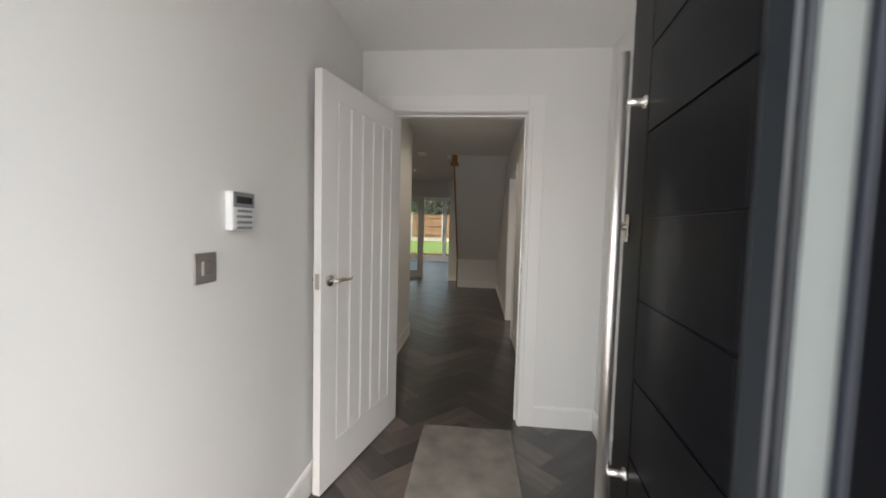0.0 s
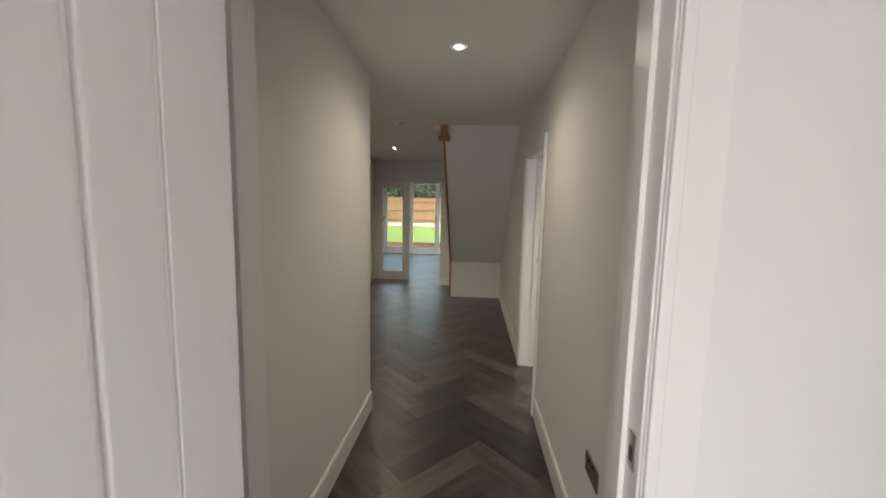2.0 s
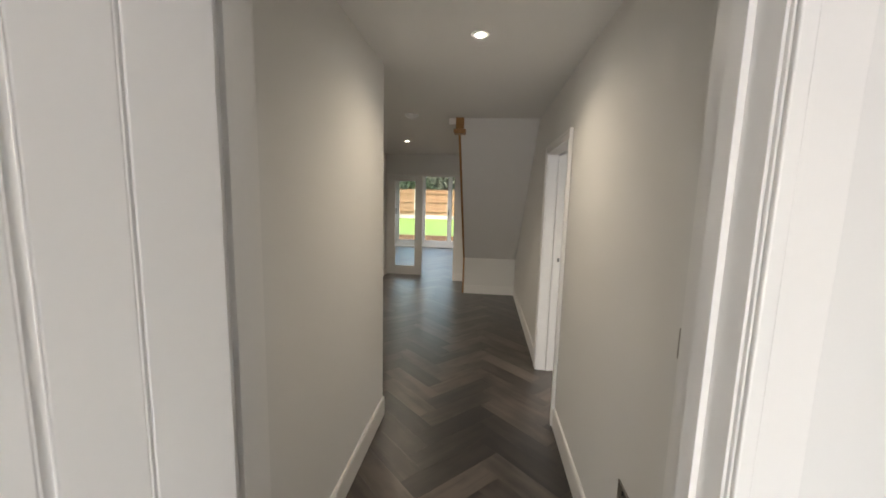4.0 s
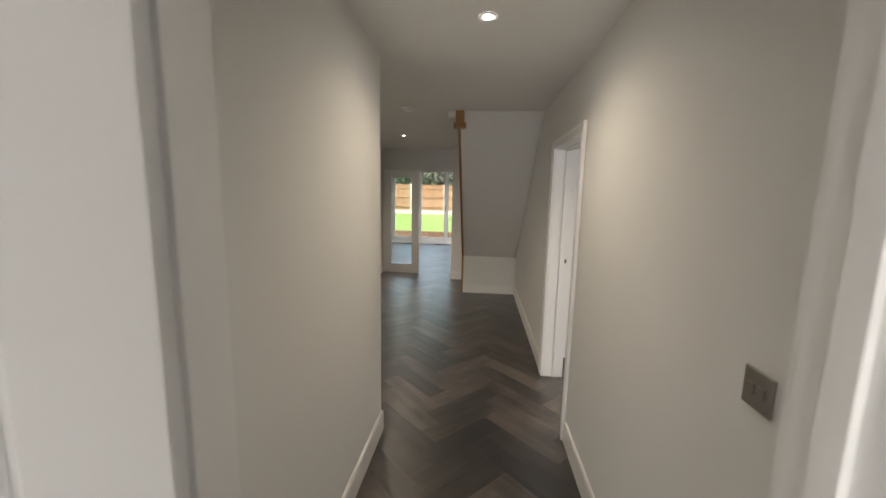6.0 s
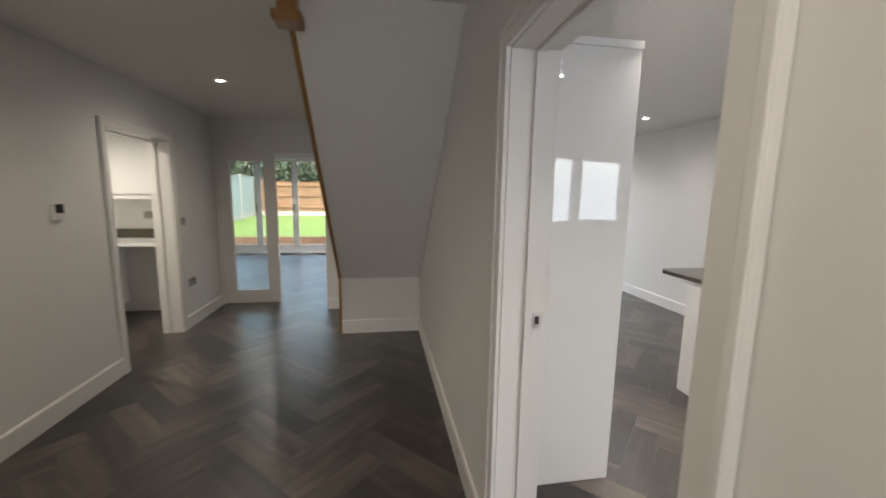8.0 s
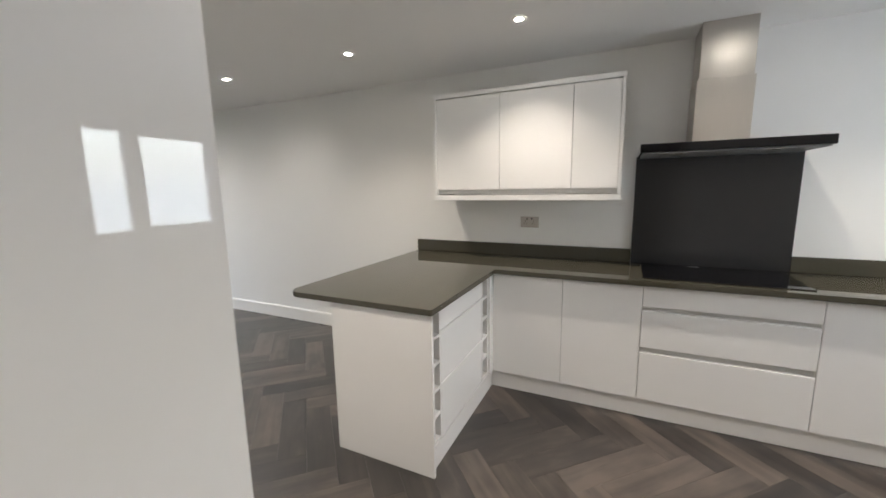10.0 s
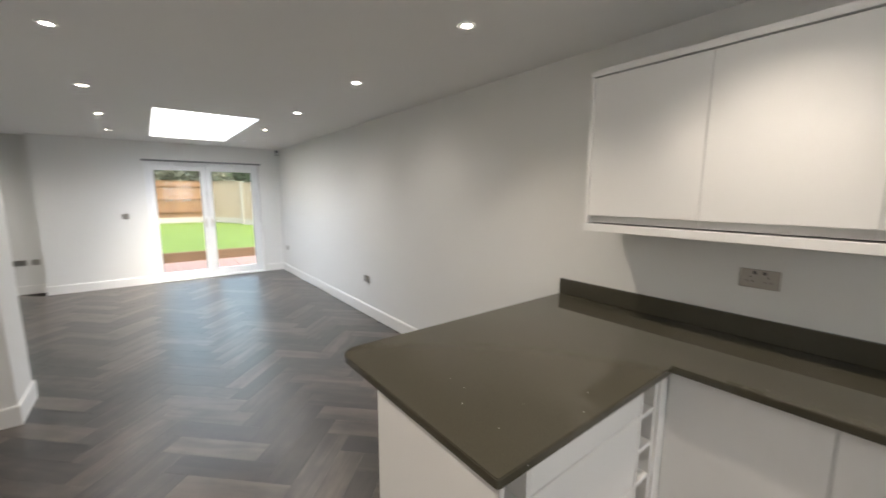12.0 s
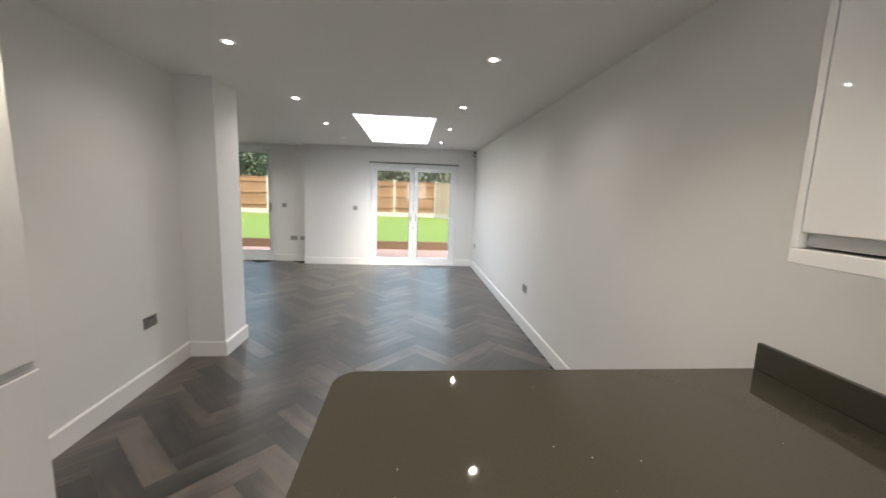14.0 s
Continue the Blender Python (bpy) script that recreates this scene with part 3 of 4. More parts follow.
# ---- wall plates ----
def plate(name, axis, face, side, u, z, w, h, label, category, kind):
    """Switch or socket plate: axis is the wall's normal, u the place along the wall."""
    p = thing(name, (face, u, z) if axis == "x" else (u, face, z), label, category)
    def b(u0, u1, z0, z1, d0, d1, bev=0.0):
        bmq = bmesh.new()
        a0, a1 = face + side * d0, face + side * d1
        return box(bmq, a0, a1, u + u0, u + u1, z + z0, z + z1, bev) if axis == "x" else box(bmq, u + u0, u + u1, a0, a1, z + z0, z + z1, bev)
    part("plate", b(-w / 2, w / 2, -h / 2, h / 2, 0.0005, 0.007, 0.0025), NICKEL, p, "brushed nickel plate")
    if kind == "socket":
        for s in ((-1, 1) if w > 0.11 else (0,)):
            for du, dz, a, c in ((-0.011, -0.012, 0.004, 0.008), (0.011, -0.012, 0.004, 0.008), (0, 0.008, 0.004, 0.008)):
                part("pin_slot", b(s * 0.033 + du - a / 2, s * 0.033 + du + a / 2, dz - c / 2, dz + c / 2, 0.007, 0.0078), DARKPL, p, "dark pin slot")
            part("rocker", b(s * 0.018 - 0.006, s * 0.018 + 0.006, 0.021, 0.034, 0.007, 0.011, 0.001), DARKPL, p, "dark rocker")
    elif kind == "switch":
        part("rocker", b(-0.02, 0.02, -0.02, 0.02, 0.007, 0.013, 0.003), NICKEL, p)
    elif kind == "switch2":
        for s in (-1, 1):
            part("rocker", b(s * 0.014 - 0.009, s * 0.014 + 0.009, -0.014, 0.014, 0.007, 0.012, 0.002), NICKEL, p)
    return p


SOCK = "brushed nickel double socket on the white wall"
plate("socket", "x", 3.42, -1, 7.15, 0.475, 0.146, 0.086, SOCK, "socket", "socket")
plate("socket", "x", 3.42, -1, 10.567, 0.483, 0.146, 0.086, SOCK, "socket", "socket")
plate("socket", "x", 3.42, -1, 3.234, 1.185, 0.146, 0.086, "brushed nickel double socket above the worktop", "socket", "socket")
plate("socket", "x", 0.15, 1, 5.95, 0.487, 0.146, 0.086, SOCK, "socket", "socket")
plate("socket", "x", -2.49, 1, 6.02, 0.487, 0.146, 0.086, SOCK, "socket", "socket")
plate("socket", "y", 11.20, -1, -0.322, 0.487, 0.146, 0.086, SOCK, "socket", "socket")
plate("aerial_outlet", "y", 11.20, -1, -0.148, 0.489, 0.086, 0.086, "brushed nickel aerial outlet on the white wall", "outlet", "switch")
plate("light_switch", "y", 10.92, -1, 0.985, 1.165, 0.086, 0.086, "brushed nickel light switch on the white wall", "light switch", "switch2")
plate("light_switch", "y", 11.20, -1, -0.50, 1.168, 0.086, 0.086, "brushed nickel light switch on the white wall", "light switch", "switch2")
plate("light_switch", "x", -2.49, 1, 5.92, 1.163, 0.086, 0.086, "brushed nickel light switch by the utility door", "light switch", "switch")
plate("light_switch", "x", 0.0, -1, 0.322, 1.187, 0.086, 0.086, "brushed nickel double light switch in the corridor", "light switch", "switch2")
plate("light_switch", "x", XL, 1, -1.555, 1.152, 0.086, 0.086, "brushed nickel light switch under the alarm keypad", "light switch", "switch")

plate("socket", "x", 0.0, -1, 0.597, 0.495, 0.146, 0.086, "brushed nickel double socket low in the corridor", "socket", "socket")

# thermostat
th = thing("thermostat", (-2.49, 4.33, 1.34), "small white wall thermostat with a dark screen", "thermostat")
part("body", boxes((-2.4895, -2.468, 4.29, 4.37, 1.285, 1.39), bevel=0.004), WHITEPL, th)
part("screen", boxes((-2.468, -2.466, 4.298, 4.362, 1.327, 1.386)), LCD, th, "dark screen")

# alarm keypad in the porch
KY, KZ = -1.412, 1.318
kp = thing("alarm_keypad", (XL, KY, KZ), "white alarm keypad with grey display on the porch wall", "alarm keypad")
part("body", boxes((XL + 0.0005, XL + 0.026, KY - 0.056, KY + 0.056, KZ - 0.061, KZ + 0.061), bevel=0.006), WHITEPL, kp)
part("fascia", boxes((XL + 0.026, XL + 0.028, KY - 0.051, KY + 0.055, KZ + 0.012, KZ + 0.058)), GREYPL, kp, "grey display surround")
part("display", boxes((XL + 0.028, XL + 0.0287, KY - 0.037, KY + 0.043, KZ + 0.024, KZ + 0.045)), LCD, kp, "dark display")
for i in range(4):
    for j in range(4):
        part("key", boxes((XL + 0.026, XL + 0.030, KY - 0.028 + 0.0205 * i - 0.007, KY - 0.028 + 0.0205 * i + 0.007, KZ - 0.051 + 0.0175 * j - 0.005, KZ - 0.053 + 0.0175 * j + 0.005)), GREYPL, kp, "grey key")

# motion sensors
def sensor(x, y, z, sx, sy, m):
    s = thing("motion_sensor", (x, y, z), "small motion sensor high in the corner", "motion sensor")
    part("housing", boxes((x, x + sx * 0.05, y, y + sy * 0.04, z - 0.055, z + 0.045), bevel=0.006), m, s)
    part("lens", boxes((x + sx * 0.008, x + sx * 0.042, y + sy * 0.04, y + sy * 0.046, z - 0.045, z), bevel=0.002), WHITEPL, s)
sensor(0.3345, -0.40, 2.18, -1, 1, WHITEPL)
sensor(3.419, 10.9195, 2.34, -1, -1, GREYPL)


# ---- inner cottage door, standing open into the porch ----
def cottage_door():
    w, t, h = 0.803, 0.040, 1.968
    d = thing("inner_door", (0, 0, 0), "white painted boarded door standing open, with a lever handle", "door")
    part("leaf", boxes((0, w, -t + 0.004, -0.004, 0.008, h)), DOORP, d)
    st, rt, rb, g = 0.124, 0.105, 0.215, 0.013
    for side in (1, -1):
        y0, y1 = (-0.004, 0.0) if side == 1 else (-t, -t + 0.004)
        bm = boxes((0, st, y0, y1, 0.008, h), (w - st, w, y0, y1, 0.008, h), (st, w - st, y0, y1, 0.008, rb), (st, w - st, y0, y1, h - rt, h), bevel=0.0012)
        part("frame", bm, DOORP, d)
        n = 5
        bw = (w - 2 * st) / n
        for i in range(n):
            part("board", boxes((st + i * bw + g / 2, st + (i + 1) * bw - g / 2, y0, y1 - 0.0006 * side if side == 1 else y1, rb + g / 2, h - rt - g / 2), bevel=0.0036), DOORP, d)
    for side in (1, -1):
        yb = 0.0 if side == 1 else -t
        bm = bmesh.new()
        rod(bm, (w - 0.06, yb, 1.02), (w - 0.06, yb + side * 0.009, 1.02), 0.026, 28)
        part("rose", bm, CHROME, d, "chrome rose", True)
        bm = bmesh.new()
        rod(bm, (w - 0.06, yb + side * 0.008, 1.02), (w - 0.06, yb + side * 0.05, 1.02), 0.0095, 16)
        xs, zs = (0.052, 0.075, 0.105, 0.14, 0.168, 0.182), (1.020, 1.023, 1.025, 1.020, 1.021, 1.028)
        sweep(bm, [(w - x, yb + side * 0.05, z) for x, z in zip(xs, zs)], (0.0105, 0.0105, 0.009, 0.0075, 0.007, 0.0035))
        part("lever", bm, CHROME, d, "chrome lever", True)
    part("latch_plate", boxes((w, w + 0.002, -0.032, -0.008, 0.985, 1.055)), STEEL, d, "steel latch plate")
    return d


idoor = cottage_door()
# hinged at the left lining, the leading edge out in the porch
idoor.matrix_world = Matrix.Translation((-0.957, -0.128, 0)) @ Matrix.Rotation(radians(-DOOR_ANGLE), 4, "Z")
kp_ = thing("strike_plate", (IN_R, -0.06, 1.02), "steel strike plate in the white lining", "strike plate")
part("plate", boxes((IN_R - 0.002, IN_R, -0.088, -0.056, 0.985, 1.06)), STEEL, kp_)
part("hole", boxes((IN_R - 0.0028, IN_R - 0.002, -0.078, -0.063, 1.0, 1.03)), DARKPL, kp_)
kp2 = thing("strike_plate", (0.11, KD1, 1.03), "steel strike plate in the white lining", "strike plate")
part("plate", boxes((0.114, 0.146, KD1 - 0.002, KD1, 1.01, 1.07)), SATIN, kp2)
part("hole", boxes((0.122, 0.137, KD1 - 0.0028, KD1 - 0.002, 1.025, 1.055)), DARKPL, kp2)

# ---- black entrance door, open into the porch ----
def entrance_door():
    w, t, h = 1.005, 0.062, 2.04
    d = thing("entrance_door", (0, 0, 0), "black grooved entrance door standing open, with a long steel bar handle", "door")
    g0, g1, gz0, gz1 = 0.212, 0.312, 0.16, h - 0.14
    part("leaf", boxes((0, g0, 0.004, t - 0.004, 0.02, h), (g1, w, 0.004, t - 0.004, 0.02, h), (g0, g1, 0.004, t - 0.004, 0.02, gz0), (g0, g1, 0.004, t - 0.004, gz1, h)), BLACKP, d)
    p0, p1 = g1 + 0.075, w - 0.165
    zs = [0.02] + [0.06 + 0.2105 * i for i in range(9)] + [h]
    for a, b in zip(zs, zs[1:]):
        part("panel", boxes((p0 + 0.003, p1 - 0.003, t - 0.004, t, a + 0.003, b - 0.003), bevel=0.0015), BLACKP, d)
    part("frame", boxes((0, g0 - 0.016, t - 0.004, t, 0.02, h), (g1 + 0.066, p0 - 0.002, t - 0.004, t, 0.02, h), (p1 + 0.002, w, t - 0.004, t, 0.02, h)), BLACKP, d)
    part("inner_skin", boxes((0, g0, 0, 0.004, 0.02, h), (g1, w, 0, 0.004, 0.02, h)), TRIM, d, "white inner face")
    part("edge_strip", boxes((w, w + 0.004, 0.004, t - 0.004, 0.02, h)), DARKF, d, "dark edge strip")
    bead = prism([(g1 - 0.004, t - 0.02), (g1 + 0.062, t - 0.004), (g1 + 0.062, t + 0.003), (g1 + 0.045, t + 0.009), (g1 + 0.004, t + 0.002)], "z", gz0 - 0.02, gz1 + 0.02)
    part("glass_bead", bead, BEADM, d, "dark grey sloped glazing bead")
    part("glass_bead", boxes((g0 - 0.015, g0 + 0.004, t - 0.02, t + 0.004, gz0 - 0.02, gz1 + 0.02), bevel=0.003), DARKF, d, "dark glazing bead")
    part("frosted_pane", boxes((g0, g1, 0.02, 0.044, gz0, gz1)), FROST, d, "frosted glass strip")
    hs = w - 0.142
    bm = bmesh.new()
    rod(bm, (hs, t + 0.06, 0.50), (hs, t + 0.06, 1.745), 0.0155, 24)
    part("bar_handle", bm, SATIN, d, "long steel bar handle", True)
    for z in (0.625, 1.62):
        bm = bmesh.new()
        rod(bm, (hs, t, z), (hs, t + 0.05, z), 0.009, 16)
        rod(bm, (hs, t, z), (hs, t + 0.005, z), 0.016, 20)
        part("standoff", bm, SATIN, d, "steel standoff", True)
    bm = boxes((w - 0.062, w - 0.030, t, t + 0.01, 1.255, 1.335), bevel=0.005)
    rod(bm, (w - 0.046, t + 0.01, 1.30), (w - 0.046, t + 0.018, 1.30), 0.011, 18)
    part("lock_plate", bm, CHROME, d, "chrome lock plate")
    return d


edoor = entrance_door()
edoor.matrix_world = Matrix.Translation((-0.062, -2.385, 0)) @ Matrix.Rotation(radians(EDOOR_ANGLE), 4, "Z")
ef = thing("entrance_frame", (-0.54, -2.42, 0), "pale grey entrance door frame with dark outer face", "door frame")
tagged(ef, kind="structure")
part("frame", boxes((-0.07, -0.03, -2.48, -2.405, 0, 2.12), (-1.12, -1.08, -2.48, -2.36, 0, 2.12), (-1.08, -0.07, -2.48, -2.36, 2.07, 2.12)), UPVC, ef, "pale inner frame")
part("outer_frame", boxes((-0.09, -0.01, -2.53, -2.4805, 0, 2.12), (-1.14, -1.06, -2.53, -2.4805, 0, 2.12), (-1.06, -0.09, -2.53, -2.4805, 2.05, 2.12)), DARKF, ef, "dark outer frame")
part("threshold", boxes((-1.08, -0.07, -2.53, -2.36, -0.011, 0.012)), STEEL, ef, "metal threshold")

mt = solid("doormat", boxes((-0.76, -0.20, -1.15, -0.19, 0.0005, 0.009), bevel=0.004), MAT, "mottled grey rectangular doormat on the porch floor", "doormat")


# ---- glazed hall door ----
def glazed_leaf(x0, x1, label):
    d = thing("glazed_door", ((x0 + x1) / 2, 6.82, 0), label, "door")
    y0, y1 = 6.806, 6.844
    st, rt, rb = 0.135, 0.10, 0.17
    part("stile", boxes((x0, x0 + st, y0, y1, 0.006, GLH - 0.003), bevel=0.002), DOORP, d)
    part("stile", boxes((x1 - st, x1, y0, y1, 0.006, GLH - 0.003), bevel=0.002), DOORP, d)
    part("top_rail", boxes((x0 + st, x1 - st, y0, y1, GLH - rt, GLH - 0.003)), DOORP, d)
    part("bottom_rail", boxes((x0 + st, x1 - st, y0, y1, 0.006, rb)), DOORP, d)
    bd = boxes((x0 + st, x0 + st + 0.012, y0 + 0.004, y1 - 0.004, rb, GLH - rt), (x1 - st - 0.012, x1 - st, y0 + 0.004, y1 - 0.004, rb, GLH - rt),
               (x0 + st + 0.012, x1 - st - 0.012, y0 + 0.004, y1 - 0.004, rb, rb + 0.012), (x0 + st + 0.012, x1 - st - 0.012, y0 + 0.004, y1 - 0.004, GLH - rt - 0.012, GLH - rt))
    part("bead", bd, TRIM, d)
    p = part("pane", boxes((x0 + st + 0.012, x1 - st - 0.012, 6.822, 6.828, rb + 0.012, GLH - rt - 0.012)), PANE, d, "clear glass pane")
    p.visible_shadow = False
    return d


glazed_leaf(GL0 + 0.012, -1.762, "white painted door leaf with one tall clear glass pane, closed")


# ---- folding doors and French doors to the garden ----
def leaf_window(parent, x0, x1, y, z0, z1, fr, depth, low=0.0):
    low = low or fr
    f = part("leaf_frame", boxes((x0, x0 + fr, y, y + depth, z0, z1), (x1 - fr, x1, y, y + depth, z0, z1), (x0 + fr, x1 - fr, y, y + depth, z0, z0 + low), (x0 + fr, x1 - fr, y, y + depth, z1 - fr, z1), bevel=0.003), UPVC, parent)
    g = part("pane", boxes((x0 + fr, x1 - fr, y + depth / 2 - 0.004, y + depth / 2 + 0.004, z0 + low, z1 - fr)), PANE, f, "clear glass pane")
    g.visible_shadow = False
    gk = bmesh.new()
    for a in (x0 + fr, x1 - fr - 0.004):
        box(gk, a, a + 0.004, y - 0.001, y + 0.004, z0 + low, z1 - fr)
    part("gasket", gk, GREYPL, f, "grey gasket")
    return f


bf = thing("folding_doors", ((BF0 + BF1) / 2, 11.3, 0), "white framed four-leaf folding glass doors, closed", "doors")
part("outer_frame", boxes((BF0, BF0 + 0.045, 11.27, 11.36, 0.0, BFH), (BF1 - 0.045, BF1, 11.27, 11.36, 0.0, BFH), (BF0 + 0.045, BF1 - 0.045, 11.27, 11.36, BFH - 0.05, BFH), (BF0 + 0.045, BF1 - 0.045, 11.27, 11.36, 0.0, 0.035)), UPVC, bf)
nl = 4
lw = (BF1 - BF0 - 0.09) / nl
for i in range(nl):
    a = BF0 + 0.045 + i * lw
    f = leaf_window(bf, a + 0.002, a + lw - 0.002, 11.285, 0.04, BFH - 0.055, 0.062, 0.06, 0.165)
    part("handle", boxes((a + lw - 0.045, a + lw - 0.020, 11.262, 11.285, 1.02, 1.20), bevel=0.005), DARKPL, f, "dark handle")
structure("sill_folding_doors", boxes((BF0, BF1, 11.20, 11.27, 0.0, 0.022)), UPVC, "white threshold board")

fdr = thing("french_doors", ((FD0 + FD1) / 2, 11.0, 0), "white plastic French doors with two glass leaves, closed", "doors")
FY = 11.02
part("outer_frame", boxes((FD0, FD0 + 0.038, FY, FY + 0.07, 0.02, FDH), (FD1 - 0.038, FD1, FY, FY + 0.07, 0.02, FDH), (FD0 + 0.038, FD1 - 0.038, FY, FY + 0.07, FDH - 0.055, FDH), (FD0 + 0.038, FD1 - 0.038, FY, FY + 0.07, 0.02, 0.06), bevel=0.003), UPVC, fdr)
fm = (FD0 + FD1) / 2
for a, b, hx in ((FD0 + 0.038, fm, fm - 0.05), (fm, FD1 - 0.038, fm + 0.05)):
    f = leaf_window(fdr, a + 0.003, b - 0.003, FY - 0.012, 0.058, FDH - 0.058, 0.085, 0.065)
    hb = boxes((hx - 0.014, hx + 0.014, FY - 0.022, FY - 0.012, 0.92, 1.09), bevel=0.004)
    part("handle_plate", hb, STEEL, f, "steel handle plate")
    bm = bmesh.new()
    rod(bm, (hx, FY - 0.022, 1.03), (hx, FY - 0.055, 1.03), 0.009, 12)
    rod(bm, (hx, FY - 0.055, 1.03), (hx + (0.10 if hx > fm else -0.10), FY - 0.058, 1.025), 0.009, 12)
    part("lever", bm, STEEL, f, "steel lever", True)
structure("sill_french_doors", boxes((FD0, FD1, 10.905, FY, 0.0, 0.022), bevel=0.004), UPVC, "white threshold board")
rb_ = thing("blind_headrail", (fm, 10.9, FDH), "slim grey headrail above the French doors", "headrail")
part("rail", boxes((FD0 - 0.03, FD1 + 0.03, 10.895, 10.919, FDH - 0.005, FDH + 0.025), bevel=0.004), GREYPL, rb_)

# kitchen window
kw = thing("window_kitchen", ((KW0 + KW1) / 2, -0.08, KWZ0), "white plastic two-light kitchen window", "window")
tagged(kw, kind="structure")
part("outer_frame", boxes((KW0, KW0 + 0.05, -0.12, -0.05, KWZ0, KWZ1), (KW1 - 0.05, KW1, -0.12, -0.05, KWZ0, KWZ1), (KW0 + 0.05, KW1 - 0.05, -0.12, -0.05, KWZ0, KWZ0 + 0.05), (KW0 + 0.05, KW1 - 0.05, -0.12, -0.05, KWZ1 - 0.05, KWZ1), bevel=0.003), UPVC, kw)
kmid = KW0 + 0.42
leaf_window(kw, KW0 + 0.05, kmid, -0.115, KWZ0 + 0.05, KWZ1 - 0.05, 0.05, 0.06)
leaf_window(kw, kmid, KW1 - 0.05, -0.115, KWZ0 + 0.05, KWZ1 - 0.05, 0.075, 0.06)
structure("sill_kitchen", boxes((KW0 - 0.03, KW1 + 0.03, -0.05, 0.04, KWZ0 - 0.025, KWZ0 - 0.001), bevel=0.004), TRIM, "white window board")


# ---- kitchen: tall unit by the door ----
def facing(bm, axis, f0, f1, u0, u1, z0, z1, bev=0.003):
    return box(bm, f0, f1, u0, u1, z0, z1, bev) if axis == "x" else box(bm, u0, u1, f0, f1, z0, z1, bev)


TX, TY0, TY1, TH = 0.75, 3.16, 4.45, 2.185
for k, (a, b) in enumerate(((TY0 + 0.022, TY0 + 0.64), (TY0 + 0.64, TY1))):
    tu = thing("tall_cabinet", (0.45, (a + b) / 2, 0), "tall white gloss housing cabinet with handleless doors", "cabinet", "tall kitchen cabinets")
    part("body", boxes((0.172, TX - 0.024, a, b, 0.13, TH - 0.04)), CARC, tu)
    part("plinth", boxes((0.172, TX - 0.06, a, b, 0.002, 0.128)), CARC, tu)
    part("door", boxes((TX - 0.022, TX, a + 0.003, b - 0.003, 0.135, 0.835), bevel=0.003), GLOSS, tu, "white gloss door")
    part("grip_channel", boxes((TX - 0.040, TX - 0.0215, a + 0.003, b - 0.003, 0.84, 0.868)), ALU, tu, "metal grip channel")
    part("door", boxes((TX - 0.022, TX, a + 0.003, b - 0.003, 0.873, TH - 0.045), bevel=0.003), GLOSS, tu, "white gloss door")
ep = solid("end_panel", boxes((0.165, TX + 0.006, TY0, TY0 + 0.020, 0.002, TH - 0.035), bevel=0.0015), GLOSS, "white gloss end panel of the tall cabinets", "panel")
solid("cornice_board", boxes((0.165, TX + 0.012, TY0 - 0.006, TY1, TH - 0.034, TH), bevel=0.002), GLOSS, "white gloss top board of the tall cabinets", "cornice")

# ---- kitchen: base units, peninsula, worktop ----
BX, WTZ = 2.85, 0.905
def plinth(name, *r):
    return solid(name, boxes(r), GLOSS, "white gloss plinth board under the kitchen cabinets", "plinth")


def base_unit(y0, y1, kind):
    u = thing("base_cabinet", (3.1, (y0 + y1) / 2, 0), "white gloss handleless base cabinet with " + ("three drawers" if kind == "drawers" else "one door"), "cabinet", "kitchen base cabinets")
    part("body", boxes((BX + 0.024, 3.41, y0, y1, 0.13, WTZ - 0.032)), CARC, u)
    if kind == "drawers":
        for z0, z1 in ((0.742, 0.868), (0.482, 0.716), (0.140, 0.448)):
            part("drawer_front", boxes((BX, BX + 0.021, y0 + 0.002, y1 - 0.002, z0, z1), bevel=0.003), GLOSS, u, "white gloss drawer front")
        for z0, z1 in ((0.718, 0.740), (0.450, 0.480)):
            part("grip_channel", boxes((BX + 0.0215, BX + 0.0239, y0 + 0.002, y1 - 0.002, z0, z1)), ALU, u, "metal grip channel")
    else:
        part("door", boxes((BX, BX + 0.021, y0 + 0.0012, y1 - 0.0012, 0.140, 0.866), bevel=0.003), GLOSS, u, "white gloss door")
    return u


base_unit(2.885, 3.36, "door")
base_unit(2.42, 2.885, "door")
base_unit(1.59, 2.42, "drawers")
base_unit(1.10, 1.59, "door")
base_unit(0.62, 1.10, "door")
base_unit(0.02, 0.62, "door")
plinth("plinth", BX + 0.045, BX + 0.06, 0.02, 3.40, 0.001, 0.129)
PY = 3.375
pen = thing("peninsula_drawer_cabinet", (2.37, 3.65, 0), "white gloss peninsula cabinet with three drawers", "cabinet")
part("body", boxes((PX0, PX1, PY + 0.024, 3.93, 0.13, WTZ - 0.032)), CARC, pen)
for z0, z1 in ((0.742, 0.868), (0.452, 0.736), (0.140, 0.446)):
    part("drawer_front", boxes((PX0 + 0.002, PX1 - 0.002, PY, PY + 0.021, z0, z1), bevel=0.003), GLOSS, pen, "white gloss drawer front")


